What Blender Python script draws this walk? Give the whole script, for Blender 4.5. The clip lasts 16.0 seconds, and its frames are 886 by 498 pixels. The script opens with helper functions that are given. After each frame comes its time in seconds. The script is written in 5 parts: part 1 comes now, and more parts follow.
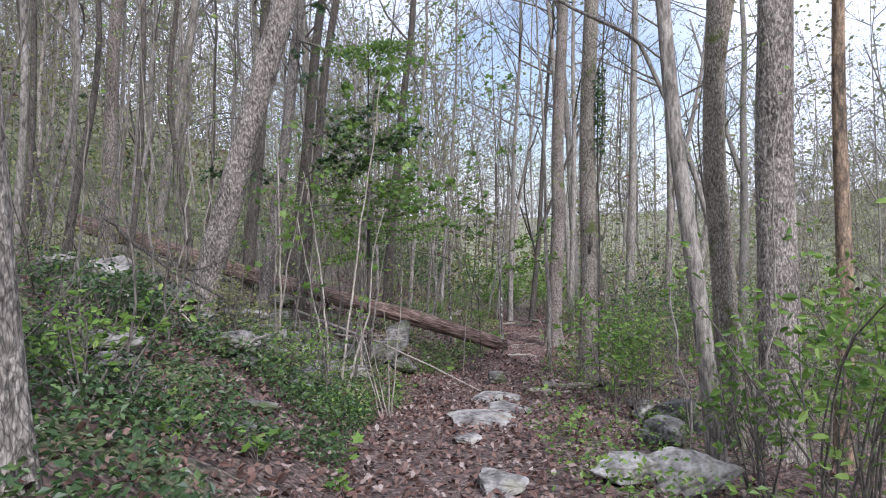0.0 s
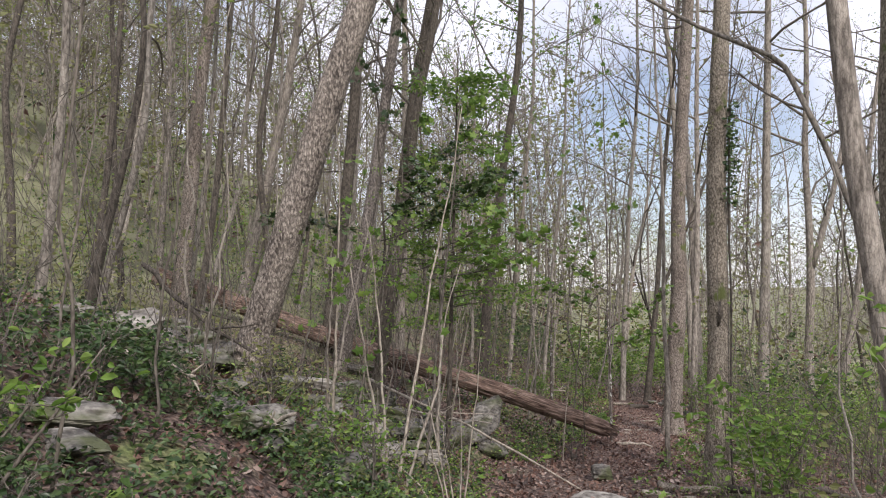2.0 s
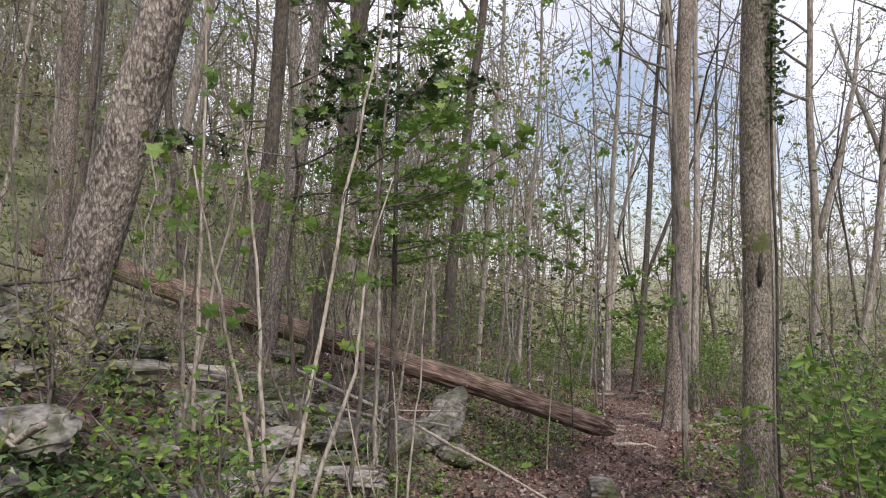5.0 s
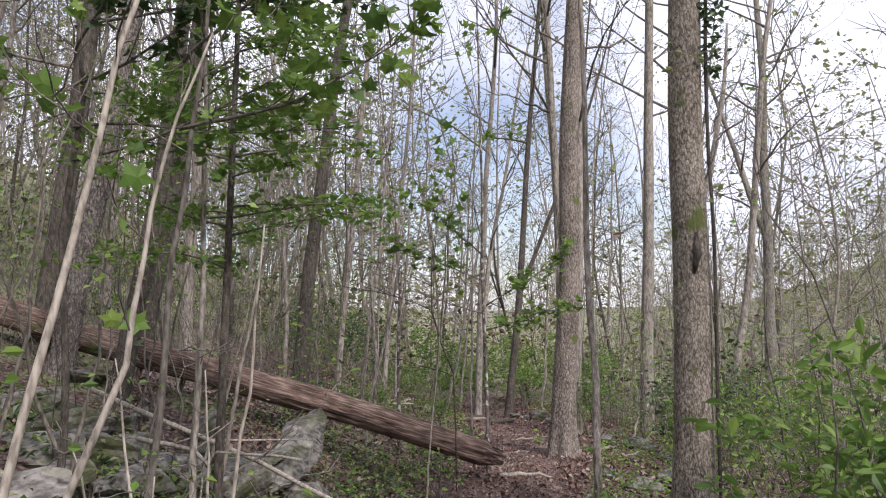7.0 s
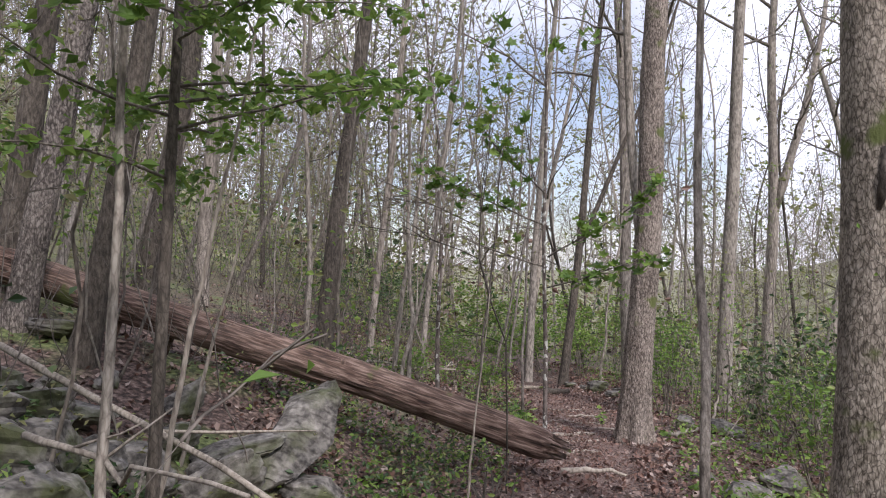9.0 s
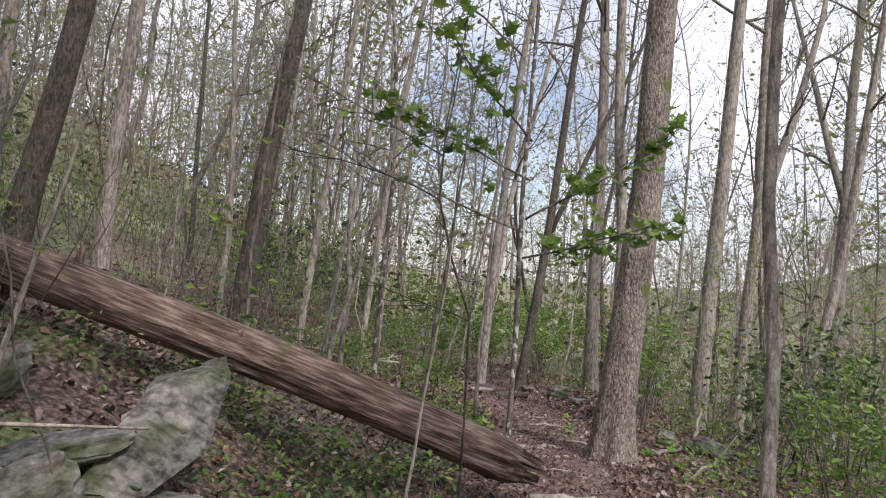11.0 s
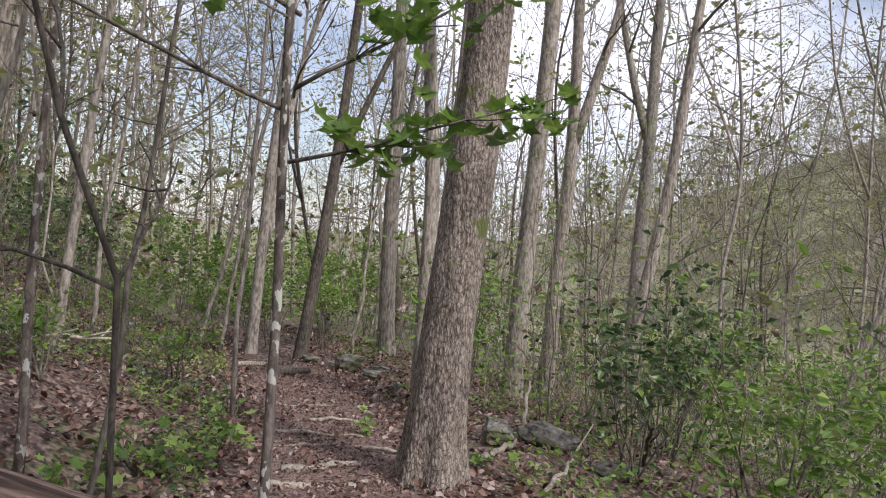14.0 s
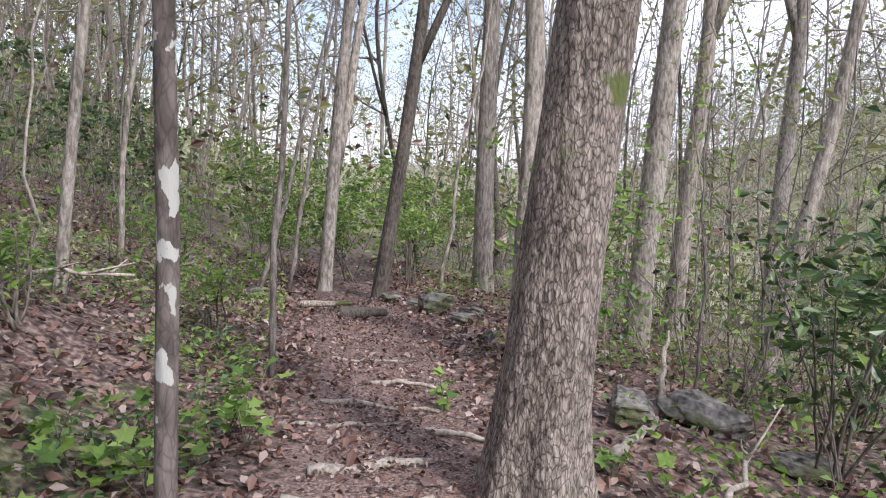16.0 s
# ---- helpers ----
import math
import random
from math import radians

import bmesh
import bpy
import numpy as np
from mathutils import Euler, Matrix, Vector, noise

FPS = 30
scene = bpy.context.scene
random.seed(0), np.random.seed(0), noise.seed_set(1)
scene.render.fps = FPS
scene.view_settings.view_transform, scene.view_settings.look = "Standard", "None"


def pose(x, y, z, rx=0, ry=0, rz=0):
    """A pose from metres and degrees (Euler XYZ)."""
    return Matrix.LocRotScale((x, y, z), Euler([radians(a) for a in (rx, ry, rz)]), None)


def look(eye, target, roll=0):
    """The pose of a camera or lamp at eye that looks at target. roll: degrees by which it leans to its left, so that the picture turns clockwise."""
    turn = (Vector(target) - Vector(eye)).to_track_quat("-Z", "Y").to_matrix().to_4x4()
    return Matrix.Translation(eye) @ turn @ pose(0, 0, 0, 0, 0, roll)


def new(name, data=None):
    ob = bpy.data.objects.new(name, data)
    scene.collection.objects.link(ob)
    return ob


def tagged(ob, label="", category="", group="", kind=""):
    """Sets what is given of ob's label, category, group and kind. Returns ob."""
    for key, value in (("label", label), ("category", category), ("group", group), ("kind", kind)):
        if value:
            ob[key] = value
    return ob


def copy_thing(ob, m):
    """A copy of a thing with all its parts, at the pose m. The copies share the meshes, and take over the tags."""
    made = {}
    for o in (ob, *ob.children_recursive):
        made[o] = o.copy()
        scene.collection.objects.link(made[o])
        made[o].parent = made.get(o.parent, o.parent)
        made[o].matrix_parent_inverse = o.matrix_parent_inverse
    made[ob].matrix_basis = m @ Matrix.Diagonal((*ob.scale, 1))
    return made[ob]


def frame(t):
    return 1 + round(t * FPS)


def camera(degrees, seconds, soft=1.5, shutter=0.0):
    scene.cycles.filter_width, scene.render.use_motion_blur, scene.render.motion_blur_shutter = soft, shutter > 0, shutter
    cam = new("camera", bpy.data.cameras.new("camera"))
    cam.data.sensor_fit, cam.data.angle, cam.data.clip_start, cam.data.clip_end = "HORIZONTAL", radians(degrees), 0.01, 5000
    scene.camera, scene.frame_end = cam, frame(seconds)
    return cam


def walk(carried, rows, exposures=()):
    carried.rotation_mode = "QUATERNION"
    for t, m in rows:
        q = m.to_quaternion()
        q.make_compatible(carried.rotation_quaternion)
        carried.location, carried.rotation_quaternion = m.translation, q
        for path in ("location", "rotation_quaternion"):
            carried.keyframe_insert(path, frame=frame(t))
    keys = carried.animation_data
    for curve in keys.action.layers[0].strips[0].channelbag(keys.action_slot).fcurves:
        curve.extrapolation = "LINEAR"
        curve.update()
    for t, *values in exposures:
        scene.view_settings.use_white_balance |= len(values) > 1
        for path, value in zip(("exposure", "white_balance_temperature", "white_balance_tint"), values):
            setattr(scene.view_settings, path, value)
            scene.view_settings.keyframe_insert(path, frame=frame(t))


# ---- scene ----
cam = camera(60.3, 16.0, soft=1.1)
PATH = [
    (0, (1.351, 1.783, 1.1), (1.186, 3.775, 1.019), -2.5),
    (0.5, (1.342, 2.21, 1.083), (1.058, 4.189, 1.121), -3.5),
    (1, (1.315, 2.613, 1.05), (0.905, 4.571, 1.08), -1.1),
    (1.5, (1.383, 3.047, 1.016), (0.953, 4.996, 1.14), -1.2),
    (1.9, (1.441, 3.364, 0.963), (1.0, 5.313, 1.058), -1.7),
    (2, (1.434, 3.454, 0.95), (0.983, 5.399, 1.06), -1.0),
    (2.5, (1.354, 3.94, 0.894), (0.86, 5.87, 1.065), -0.7),
    (3, (1.324, 4.356, 0.832), (0.797, 6.268, 1.085), -0.1),
    (3.5, (1.241, 4.817, 0.727), (0.722, 6.727, 1.012), -0.3),
    (4, (1.227, 5.241, 0.662), (0.768, 7.182, 0.81), 0.8),
    (4.2, (1.237, 5.469, 0.663), (0.801, 7.418, 0.754), -0.0),
    (6.3, (0.691, 7.187, 0.307), (0.456, 9.171, 0.403), -2.1),
    (6.5, (0.679, 7.398, 0.303), (0.532, 9.389, 0.422), -1.6),
    (7, (0.749, 7.988, 0.214), (0.743, 9.981, 0.372), -1.4),
    (7.5, (0.747, 8.447, 0.246), (0.805, 10.442, 0.38), -1.7),
    (8, (0.758, 8.995, 0.211), (0.893, 10.985, 0.359), -3.8),
    (8.5, (0.771, 9.511, 0.209), (0.739, 11.509, 0.279), 1.1),
    (8.7, (0.749, 9.63, 0.188), (0.616, 11.625, 0.235), 0.1),
    (10.8, (0.628, 11.382, -0.154), (0.585, 13.38, -0.077), 2.9),
    (11, (0.658, 11.553, -0.192), (0.644, 13.552, -0.134), 3.9),
    (11.5, (0.735, 12.11, -0.255), (0.895, 14.104, -0.254), 0.5),
    (12, (0.696, 12.521, -0.245), (1.001, 14.497, -0.295), 0.4),
    (12.5, (0.717, 13.001, -0.288), (1.054, 14.972, -0.283), 0.6),
    (12.9, (0.701, 13.395, -0.29), (1.043, 15.366, -0.308), 2.4),
    (13, (0.702, 13.475, -0.298), (1.071, 15.441, -0.277), 2.2),
    (13.5, (0.835, 13.837, -0.334), (1.327, 15.776, -0.339), 3.0),
    (14, (1.008, 14.19, -0.311), (1.549, 16.115, -0.346), 3.6),
    (14.5, (1.203, 14.63, -0.408), (1.732, 16.557, -0.483), 0.4),
    (15, (1.362, 15.182, -0.474), (1.885, 17.109, -0.589), 0.5),
    (15.5, (1.429, 15.602, -0.495), (1.833, 17.551, -0.69), 0.1),
    (16, (1.499, 15.953, -0.546), (1.78, 17.921, -0.767), 2.5),
]
walk(cam, [(t, look(eye, target, roll)) for t, eye, target, roll in PATH], exposures=[(0.0, 0.26, 5700, 16), (0.6, 0.14, 5950, 16), (3.0, 0.02, 6550, 15), (6.3, 0.08, 6350, 17), (8.5, 0.12, 6200, 19), (12.0, 0.06, 6420, 15), (14.0, 0.08, 6400, 16), (16.0, 0.50, 6050, 18)])

# ---- world and sun ----
SUN_EL, SUN_AZ = radians(42), radians(150)
world = bpy.data.worlds.new("sky")
scene.world = world
world.use_nodes = True
wt = world.node_tree
for nd in list(wt.nodes):
    wt.nodes.remove(nd)
w_out = wt.nodes.new("ShaderNodeOutputWorld")
w_bg = wt.nodes.new("ShaderNodeBackground")
w_sky = wt.nodes.new("ShaderNodeTexSky")
w_sky.sky_type, w_sky.sun_disc = "NISHITA", False
w_sky.sun_elevation, w_sky.sun_rotation = SUN_EL, SUN_AZ
w_map = wt.nodes.new("ShaderNodeTexCoord")
w_noise = wt.nodes.new("ShaderNodeTexNoise")
w_noise.inputs["Scale"].default_value, w_noise.inputs["Detail"].default_value = 2.2, 5
w_ramp = wt.nodes.new("ShaderNodeValToRGB")
w_ramp.color_ramp.elements[0].position, w_ramp.color_ramp.elements[1].position = 0.38, 0.56
w_ramp.color_ramp.elements[0].color = (0.22, 0.22, 0.22, 1)
w_mix = wt.nodes.new("ShaderNodeMix")
w_mix.data_type = "RGBA"
w_mix.inputs[7].default_value = (9.6, 9.8, 10.8, 1)
wt.links.new(w_map.outputs["Generated"], w_noise.inputs["Vector"])
wt.links.new(w_noise.outputs["Fac"], w_ramp.inputs["Fac"])
wt.links.new(w_ramp.outputs["Color"], w_mix.inputs[0])
wt.links.new(w_sky.outputs["Color"], w_mix.inputs[6])
wt.links.new(w_mix.outputs[2], w_bg.inputs["Color"])
w_bg.inputs["Strength"].default_value = 0.12
wt.links.new(w_bg.outputs[0], w_out.inputs[0])

sun = new("sun", bpy.data.lights.new("sun", "SUN"))
sun.data.energy, sun.data.angle, sun.data.color = 3.4, radians(9), (1.0, 0.95, 0.88)
sun.matrix_world = look((math.sin(SUN_AZ) * 50, math.cos(SUN_AZ) * 50, math.tan(SUN_EL) * 50), (0, 0, 0))

# ---- helpers ----
rng = np.random.default_rng(7)


def vnoise(x, y, seed=0):
    """Smooth value noise on a lattice of 1."""
    x, y = np.asarray(x, float), np.asarray(y, float)
    xi, yi = np.floor(x).astype(np.int64), np.floor(y).astype(np.int64)
    fx, fy = x - xi, y - yi
    fx, fy = fx * fx * (3 - 2 * fx), fy * fy * (3 - 2 * fy)

    def h(a, b):
        n = (a * 374761393 + b * 668265263 + seed * 982451653) & 0x7FFFFFFF
        n = ((n ^ (n >> 13)) * 1274126177) & 0x7FFFFFFF
        return ((n ^ (n >> 16)) & 0xFFFF) / 65535.0 * 2 - 1
    return ((h(xi, yi) * (1 - fx) + h(xi + 1, yi) * fx) * (1 - fy)
            + (h(xi, yi + 1) * (1 - fx) + h(xi + 1, yi + 1) * fx) * fy)


def smooth_interp(v, xs, ys):
    """Piecewise-linear profile, softened over about a metre."""
    v = np.asarray(v, float)
    return sum(np.interp(v + o, xs, ys) for o in (-1.2, -0.6, 0, 0.6, 1.2)) / 5


def trail_x(y):
    return smooth_interp(y, [-5, 1.5, 4, 5.5, 7, 9, 11, 13, 15, 17, 19, 21, 24, 30, 40, 90], [1.2, 1.35, 1.35, 1.2, .75, .75, .65, .75, 1.25, 1.6, 1.77, 1.85, 1.8, 1.5, 1, 0])


def trail_z(y):
    return smooth_interp(y, [-60, 1.5, 4, 5.5, 7.2, 9.6, 11.4, 12.5, 14, 16, 19, 24, 40, 200], [5, -.14, -.4, -.56, -.86, -1.0, -1.40, -1.50, -1.57, -1.67, -1.88, -2.1, -2.6, -4])


def gz(x, y, rough=True):
    """Height of the ground: a trail along a slope that rises on its left and falls to a valley on its right."""
    x, y = np.asarray(x, float), np.asarray(y, float)
    d = x - trail_x(y)
    s = -d
    steep = np.interp(y, [5, 9, 12, 16, 20], [0.48, 0.58, 0.56, 0.50, 0.38])
    start = np.interp(y, [5, 9, 12.5, 15, 16.4, 20], [0.6, 0.6, 1.0, 1.9, 1.5, 1.3])
    up = steep * np.maximum(0, s - start) - (steep - 0.33) * np.maximum(0, s - 3.2) + 0.24 * np.maximum(0, s - 12)
    up = np.minimum(up, 40) * (1 - 0.8 * np.clip((y - 60) / 200, 0, 1))
    down = -0.2 * np.maximum(0, d - 1.0)
    down = np.maximum(down, -4.5) + np.minimum(0.46 * np.maximum(0, d - 32), 40) * (1 - 0.9 * np.clip((y - 90) / 170, 0, 1))
    z = trail_z(y) + np.where(s > 0, up, down)
    z = z + 0.10 * np.exp(-((x - 0.8) ** 2 + (y - 16.3) ** 2) / 0.5)
    if rough:
        off = np.clip((np.abs(d) - 0.5) / 1.2, 0, 1)
        z = z + off * (0.09 * vnoise(x * 0.9, y * 0.9, 3) + 0.05 * vnoise(x * 2.3, y * 2.3, 4)) + 0.015 * vnoise(x * 5, y * 5, 5)
        far = np.clip((np.abs(d) - 6) / 15, 0, 1)
        z = z + far * 0.7 * vnoise(x * 0.12, y * 0.12, 6)
    return z


def ground(x, y):
    return float(gz(x, y))


def mesh_of(name, verts, faces, mat, smooth=True):
    me = bpy.data.meshes.new(name)
    me.from_pydata(verts, [], faces)
    me.materials.append(mat)
    if smooth:
        me.polygons.foreach_set("use_smooth", np.ones(len(me.polygons), bool))
    me.update()
    return me


def part_mesh(name, me, parent, label=""):
    ob = new(name, me)
    ob.parent = parent
    return tagged(ob, label)


def empty(name, loc, label, category, group=""):
    ob = new(name)
    ob.empty_display_size = 0.1
    ob.location = loc
    return tagged(ob, label, category, group)


class Geo:
    """Collects tubes and leaves into one mesh."""

    def __init__(self):
        self.v, self.f, self.n = [], [], 0

    def tube(self, pts, rad, sides=5, cap=True):
        pts, rad = np.asarray(pts, float), np.asarray(rad, float)
        k = len(pts)
        d = np.gradient(pts, axis=0)
        d /= np.linalg.norm(d, axis=1)[:, None] + 1e-9
        ref = np.array([0.0, 0, 1]) if abs(d[0, 2]) < 0.9 else np.array([1.0, 0, 0])
        u = np.cross(d, ref)
        u /= np.linalg.norm(u, axis=1)[:, None] + 1e-9
        w = np.cross(d, u)
        a = np.arange(sides) * 2 * math.pi / sides
        ring = pts[:, None] + rad[:, None, None] * (np.cos(a)[None, :, None] * u[:, None] + np.sin(a)[None, :, None] * w[:, None])
        self.v.append(ring.reshape(-1, 3))
        b = self.n
        i, j = np.meshgrid(np.arange(k - 1), np.arange(sides), indexing="ij")
        j2 = (j + 1) % sides
        q = np.stack([b + i * sides + j, b + i * sides + j2, b + (i + 1) * sides + j2, b + (i + 1) * sides + j], -1).reshape(-1, 4)
        self.f.extend(q.tolist())
        if cap:
            self.f.append((b + (k - 1) * sides + np.arange(sides)).tolist())
            self.f.append((b + np.arange(sides)[::-1]).tolist())
        self.n += k * sides

    def leaves(self, pos, size, r, flat=0.6, shape=None, fold=0.25):
        """Leaves: folded blades of four points, or lobed ones, at the places given."""
        pos = np.asarray(pos, float)
        m = len(pos)
        if m == 0:
            return
        if shape is None:
            shape = LEAF4
        pl, fc = shape
        a = r.uniform(0, 2 * math.pi, m)
        nz = flat + (1 - flat) * r.uniform(-1, 1, m)
        t = r.uniform(0, 2 * math.pi, m)
        h = np.sqrt(np.maximum(0, 1 - nz ** 2))
        nrm = np.stack([h * np.cos(t), h * np.sin(t), nz], -1)
        u = np.stack([np.cos(a), np.sin(a), np.zeros(m)], -1)
        u -= nrm * (u * nrm).sum(1)[:, None]
        u /= np.linalg.norm(u, axis=1)[:, None] + 1e-9
        w = np.cross(nrm, u)
        s = size * r.uniform(0.6, 1.25, m)
        v = pos[:, None] + s[:, None, None] * (pl[None, :, 0, None] * u[:, None] + pl[None, :, 1, None] * w[:, None] + fold * pl[None, :, 2, None] * nrm[:, None])
        self.v.append(v.reshape(-1, 3))
        k = len(pl)
        for q in fc:
            self.f.extend((self.n + np.arange(m)[:, None] * k + np.array(q)[None]).tolist())
        self.n += m * k

    def join(self, other):
        self.v += other.v
        self.f += [[i + self.n for i in q] for q in other.f]
        self.n += other.n

    def mesh(self, name, mat, smooth=True):
        return mesh_of(name, np.concatenate(self.v).tolist() if self.v else [], self.f, mat, smooth)


LEAF4 = (np.array([[0, 0, 0], [0.5, 0.28, 0.5], [1, 0, 0], [0.5, -0.28, 0.5]]), [(0, 1, 2), (0, 2, 3)])
# a plain oval leaf
LEAFO = (np.array([[0, 0, 0], [0.25, 0.20, 0.4], [0.65, 0.22, 0.3], [1, 0, 0], [0.65, -0.22, 0.3], [0.25, -0.20, 0.4]]), [(0, 1, 2, 3), (0, 3, 4, 5)])
# a dry oak leaf: curled and wavy
LEAFD = (np.array([[0, 0, 0], [0.3, 0.22, 0.6], [0.7, 0.26, 0.2], [1, 0, 0.5], [0.7, -0.26, 0.7], [0.3, -0.22, 0.1]]),
         [(0, 1, 2, 3), (0, 3, 4, 5)])
# a maple leaf with five lobes
LEAFM = (np.array([[0, 0, 0], [-.05, .42, .35], [.30, .30, .1], [.55, .52, .45], [.62, .18, .1], [1, 0, .4],
                   [.62, -.18, .1], [.55, -.52, .45], [.30, -.30, .1], [-.05, -.42, .35], [.4, 0, 0]]),
         [(0, 1, 2, 10), (10, 2, 3, 4), (10, 4, 5), (10, 5, 6), (10, 6, 7, 8), (10, 8, 9, 0)])


# ---- materials ----
def nodes_mat(name, rough=0.9):
    m = bpy.data.materials.new(name)
    m.use_nodes = True
    nt = m.node_tree
    b = nt.nodes["Principled BSDF"]
    b.inputs["Roughness"].default_value = rough
    return m, nt, b


def ramp(nt, src, stops):
    r = nt.nodes.new("ShaderNodeValToRGB")
    e = r.color_ramp.elements
    while len(e) < len(stops):
        e.new(0.5)
    for el, (p, c) in zip(e, stops):
        el.position, el.color = p, (*c, 1)
    nt.links.new(src, r.inputs["Fac"])
    return r.outputs["Color"]


def tex_noise(nt, scale, detail=4, stretch=None, coord="Object"):
    tc = nt.nodes.new("ShaderNodeTexCoord")
    src = tc.outputs[coord]
    if stretch:
        mp = nt.nodes.new("ShaderNodeMapping")
        mp.inputs["Scale"].default_value = stretch
        nt.links.new(src, mp.inputs["Vector"])
        src = mp.outputs["Vector"]
    n = nt.nodes.new("ShaderNodeTexNoise")
    n.inputs["Scale"].default_value, n.inputs["Detail"].default_value = scale, detail
    nt.links.new(src, n.inputs["Vector"])
    return n.outputs["Fac"]


def mixc(nt, fac, a, b, mode="MIX"):
    m = nt.nodes.new("ShaderNodeMix")
    m.data_type, m.blend_type = "RGBA", mode
    for s, v in ((0, fac), (6, a), (7, b)):
        if hasattr(v, "is_linked"):
            nt.links.new(v, m.inputs[s])
        else:
            m.inputs[s].default_value = v if s == 0 else (*v, 1)
    return m.outputs[2]


def bump(nt, b, src, strength, dist):
    n = nt.nodes.new("ShaderNodeBump")
    n.inputs["Strength"].default_value, n.inputs["Distance"].default_value = strength, dist
    nt.links.new(src, n.inputs["Height"])
    nt.links.new(n.outputs[0], b.inputs["Normal"])


def bark(name, dark, mid, light, fine=22, ridge=5, lichen=0.0, moss=0.0, strength=0.7, crack=0.0, grain=0.3, depth=0.9):
    """Bark with long vertical furrows, lighter plates and patches of lichen or moss."""
    m, nt, b = nodes_mat(name, 0.92)
    f1 = tex_noise(nt, fine * 1.7, 6, (1, 1, grain))
    f2 = tex_noise(nt, ridge, 4, (1, 1, 0.6))
    col = ramp(nt, f1, [(0.38, dark), (0.5, mid), (0.62, light)])
    tint = ramp(nt, f2, [(0.36, tuple(c * 0.5 for c in mid)), (0.6, light)])
    col = mixc(nt, 0.35, col, tint)
    oi = nt.nodes.new("ShaderNodeObjectInfo")
    var = ramp(nt, oi.outputs["Random"], [(0, (0.8, 0.78, 0.76)), (1, (1.12, 1.08, 1.02))])
    col = mixc(nt, 1.0, col, var, "MULTIPLY")
    if crack:
        tc = nt.nodes.new("ShaderNodeTexCoord")
        mp = nt.nodes.new("ShaderNodeMapping")
        mp.inputs["Scale"].default_value = (1, 1, 0.36)
        wob = nt.nodes.new("ShaderNodeTexNoise")
        wob.inputs["Scale"].default_value = 14
        add = nt.nodes.new("ShaderNodeVectorMath")
        add.operation = "MULTIPLY_ADD"
        add.inputs[1].default_value = (0.05, 0.05, 0.05)
        vo = nt.nodes.new("ShaderNodeTexVoronoi")
        vo.feature = "DISTANCE_TO_EDGE"
        vo.inputs["Scale"].default_value = crack
        nt.links.new(tc.outputs["Object"], mp.inputs["Vector"])
        nt.links.new(mp.outputs["Vector"], wob.inputs["Vector"])
        nt.links.new(wob.outputs["Color"], add.inputs[0])
        nt.links.new(mp.outputs["Vector"], add.inputs[2])
        nt.links.new(add.outputs[0], vo.inputs["Vector"])
        ck = ramp(nt, vo.outputs["Distance"], [(0.0, (0.16, 0.14, 0.125)), (0.13, (1, 1, 1))])
        col = mixc(nt, depth, col, ck, "MULTIPLY")
    if lichen:
        lf = ramp(nt, tex_noise(nt, 21, 4, (1, 1, 0.7)), [(0.70 - lichen * 0.25, (0, 0, 0)), (0.715 - lichen * 0.25, (1, 1, 1))])
        col = mixc(nt, lf, col, (0.50, 0.50, 0.46))
    if moss:
        mf = ramp(nt, tex_noise(nt, 3.5, 5), [(0.66 - moss * 0.3, (0, 0, 0)), (0.74 - moss * 0.3, (1, 1, 1))])
        col = mixc(nt, mf, col, (0.10, 0.12, 0.035))
    nt.links.new(col, b.inputs["Base Color"])
    bump(nt, b, f1, strength, 0.02)
    return m


BARK_GREY = bark("bark_grey", (0.105, 0.092, 0.081), (0.282, 0.256, 0.229), (0.480, 0.444, 0.402), 24, 5, crack=70, depth=0.45, grain=0.22)
BARK_OAK = bark("bark_oak", (0.085, 0.071, 0.059), (0.279, 0.238, 0.210), (0.475, 0.425, 0.38), 34, 4, strength=1.0, crack=58, grain=0.35, moss=0.16)
BARK_DARK = bark("bark_dark", (0.028, 0.024, 0.020), (0.087, 0.076, 0.065), (0.155, 0.138, 0.118), 26, 5, crack=60, depth=0.5)
BARK_ROUGH = bark("bark_rough", (0.04, 0.034, 0.031), (0.20, 0.174, 0.158), (0.48, 0.44, 0.40), 26, 4, strength=1.0, crack=46, grain=0.5, depth=0.75)
BARK_PALE = bark("bark_pale", (0.10, 0.09, 0.078), (0.30, 0.275, 0.245), (0.44, 0.415, 0.375), 22, 5, strength=0.6, crack=40, depth=0.35)
BARK_MOSSY = bark("bark_mossy", (0.106, 0.090, 0.066), (0.322, 0.286, 0.238), (0.50, 0.455, 0.39), 30, 5, moss=0.24, crack=58, depth=0.85, grain=0.5)
BARK_LICHEN = bark("bark_lichen", (0.06, 0.05, 0.045), (0.17, 0.145, 0.13), (0.27, 0.235, 0.215), 24, 6, lichen=0.52, strength=0.4, crack=70, depth=0.4)
BARK_ORANGE = bark("bark_orange", (0.06, 0.05, 0.042), (0.20, 0.155, 0.115), (0.42, 0.31, 0.215), 14, 3, crack=40, depth=0.6)
TWIG = bark("twig", (0.05, 0.043, 0.037), (0.14, 0.125, 0.108), (0.235, 0.215, 0.19), 30, 8, strength=0.2)
# Paler bark for the far woods: distance haze and sunlight put into the colour.
FAR_BARK_HAZED = bark("far_bark_haze_lit", (0.12, 0.108, 0.092), (0.25, 0.23, 0.20), (0.36, 0.335, 0.295), 12, 3, strength=0.2)
STICK = bark("dead_wood", (0.144, 0.124, 0.104), (0.320, 0.292, 0.252), (0.432, 0.400, 0.352), 30, 6, strength=0.4)
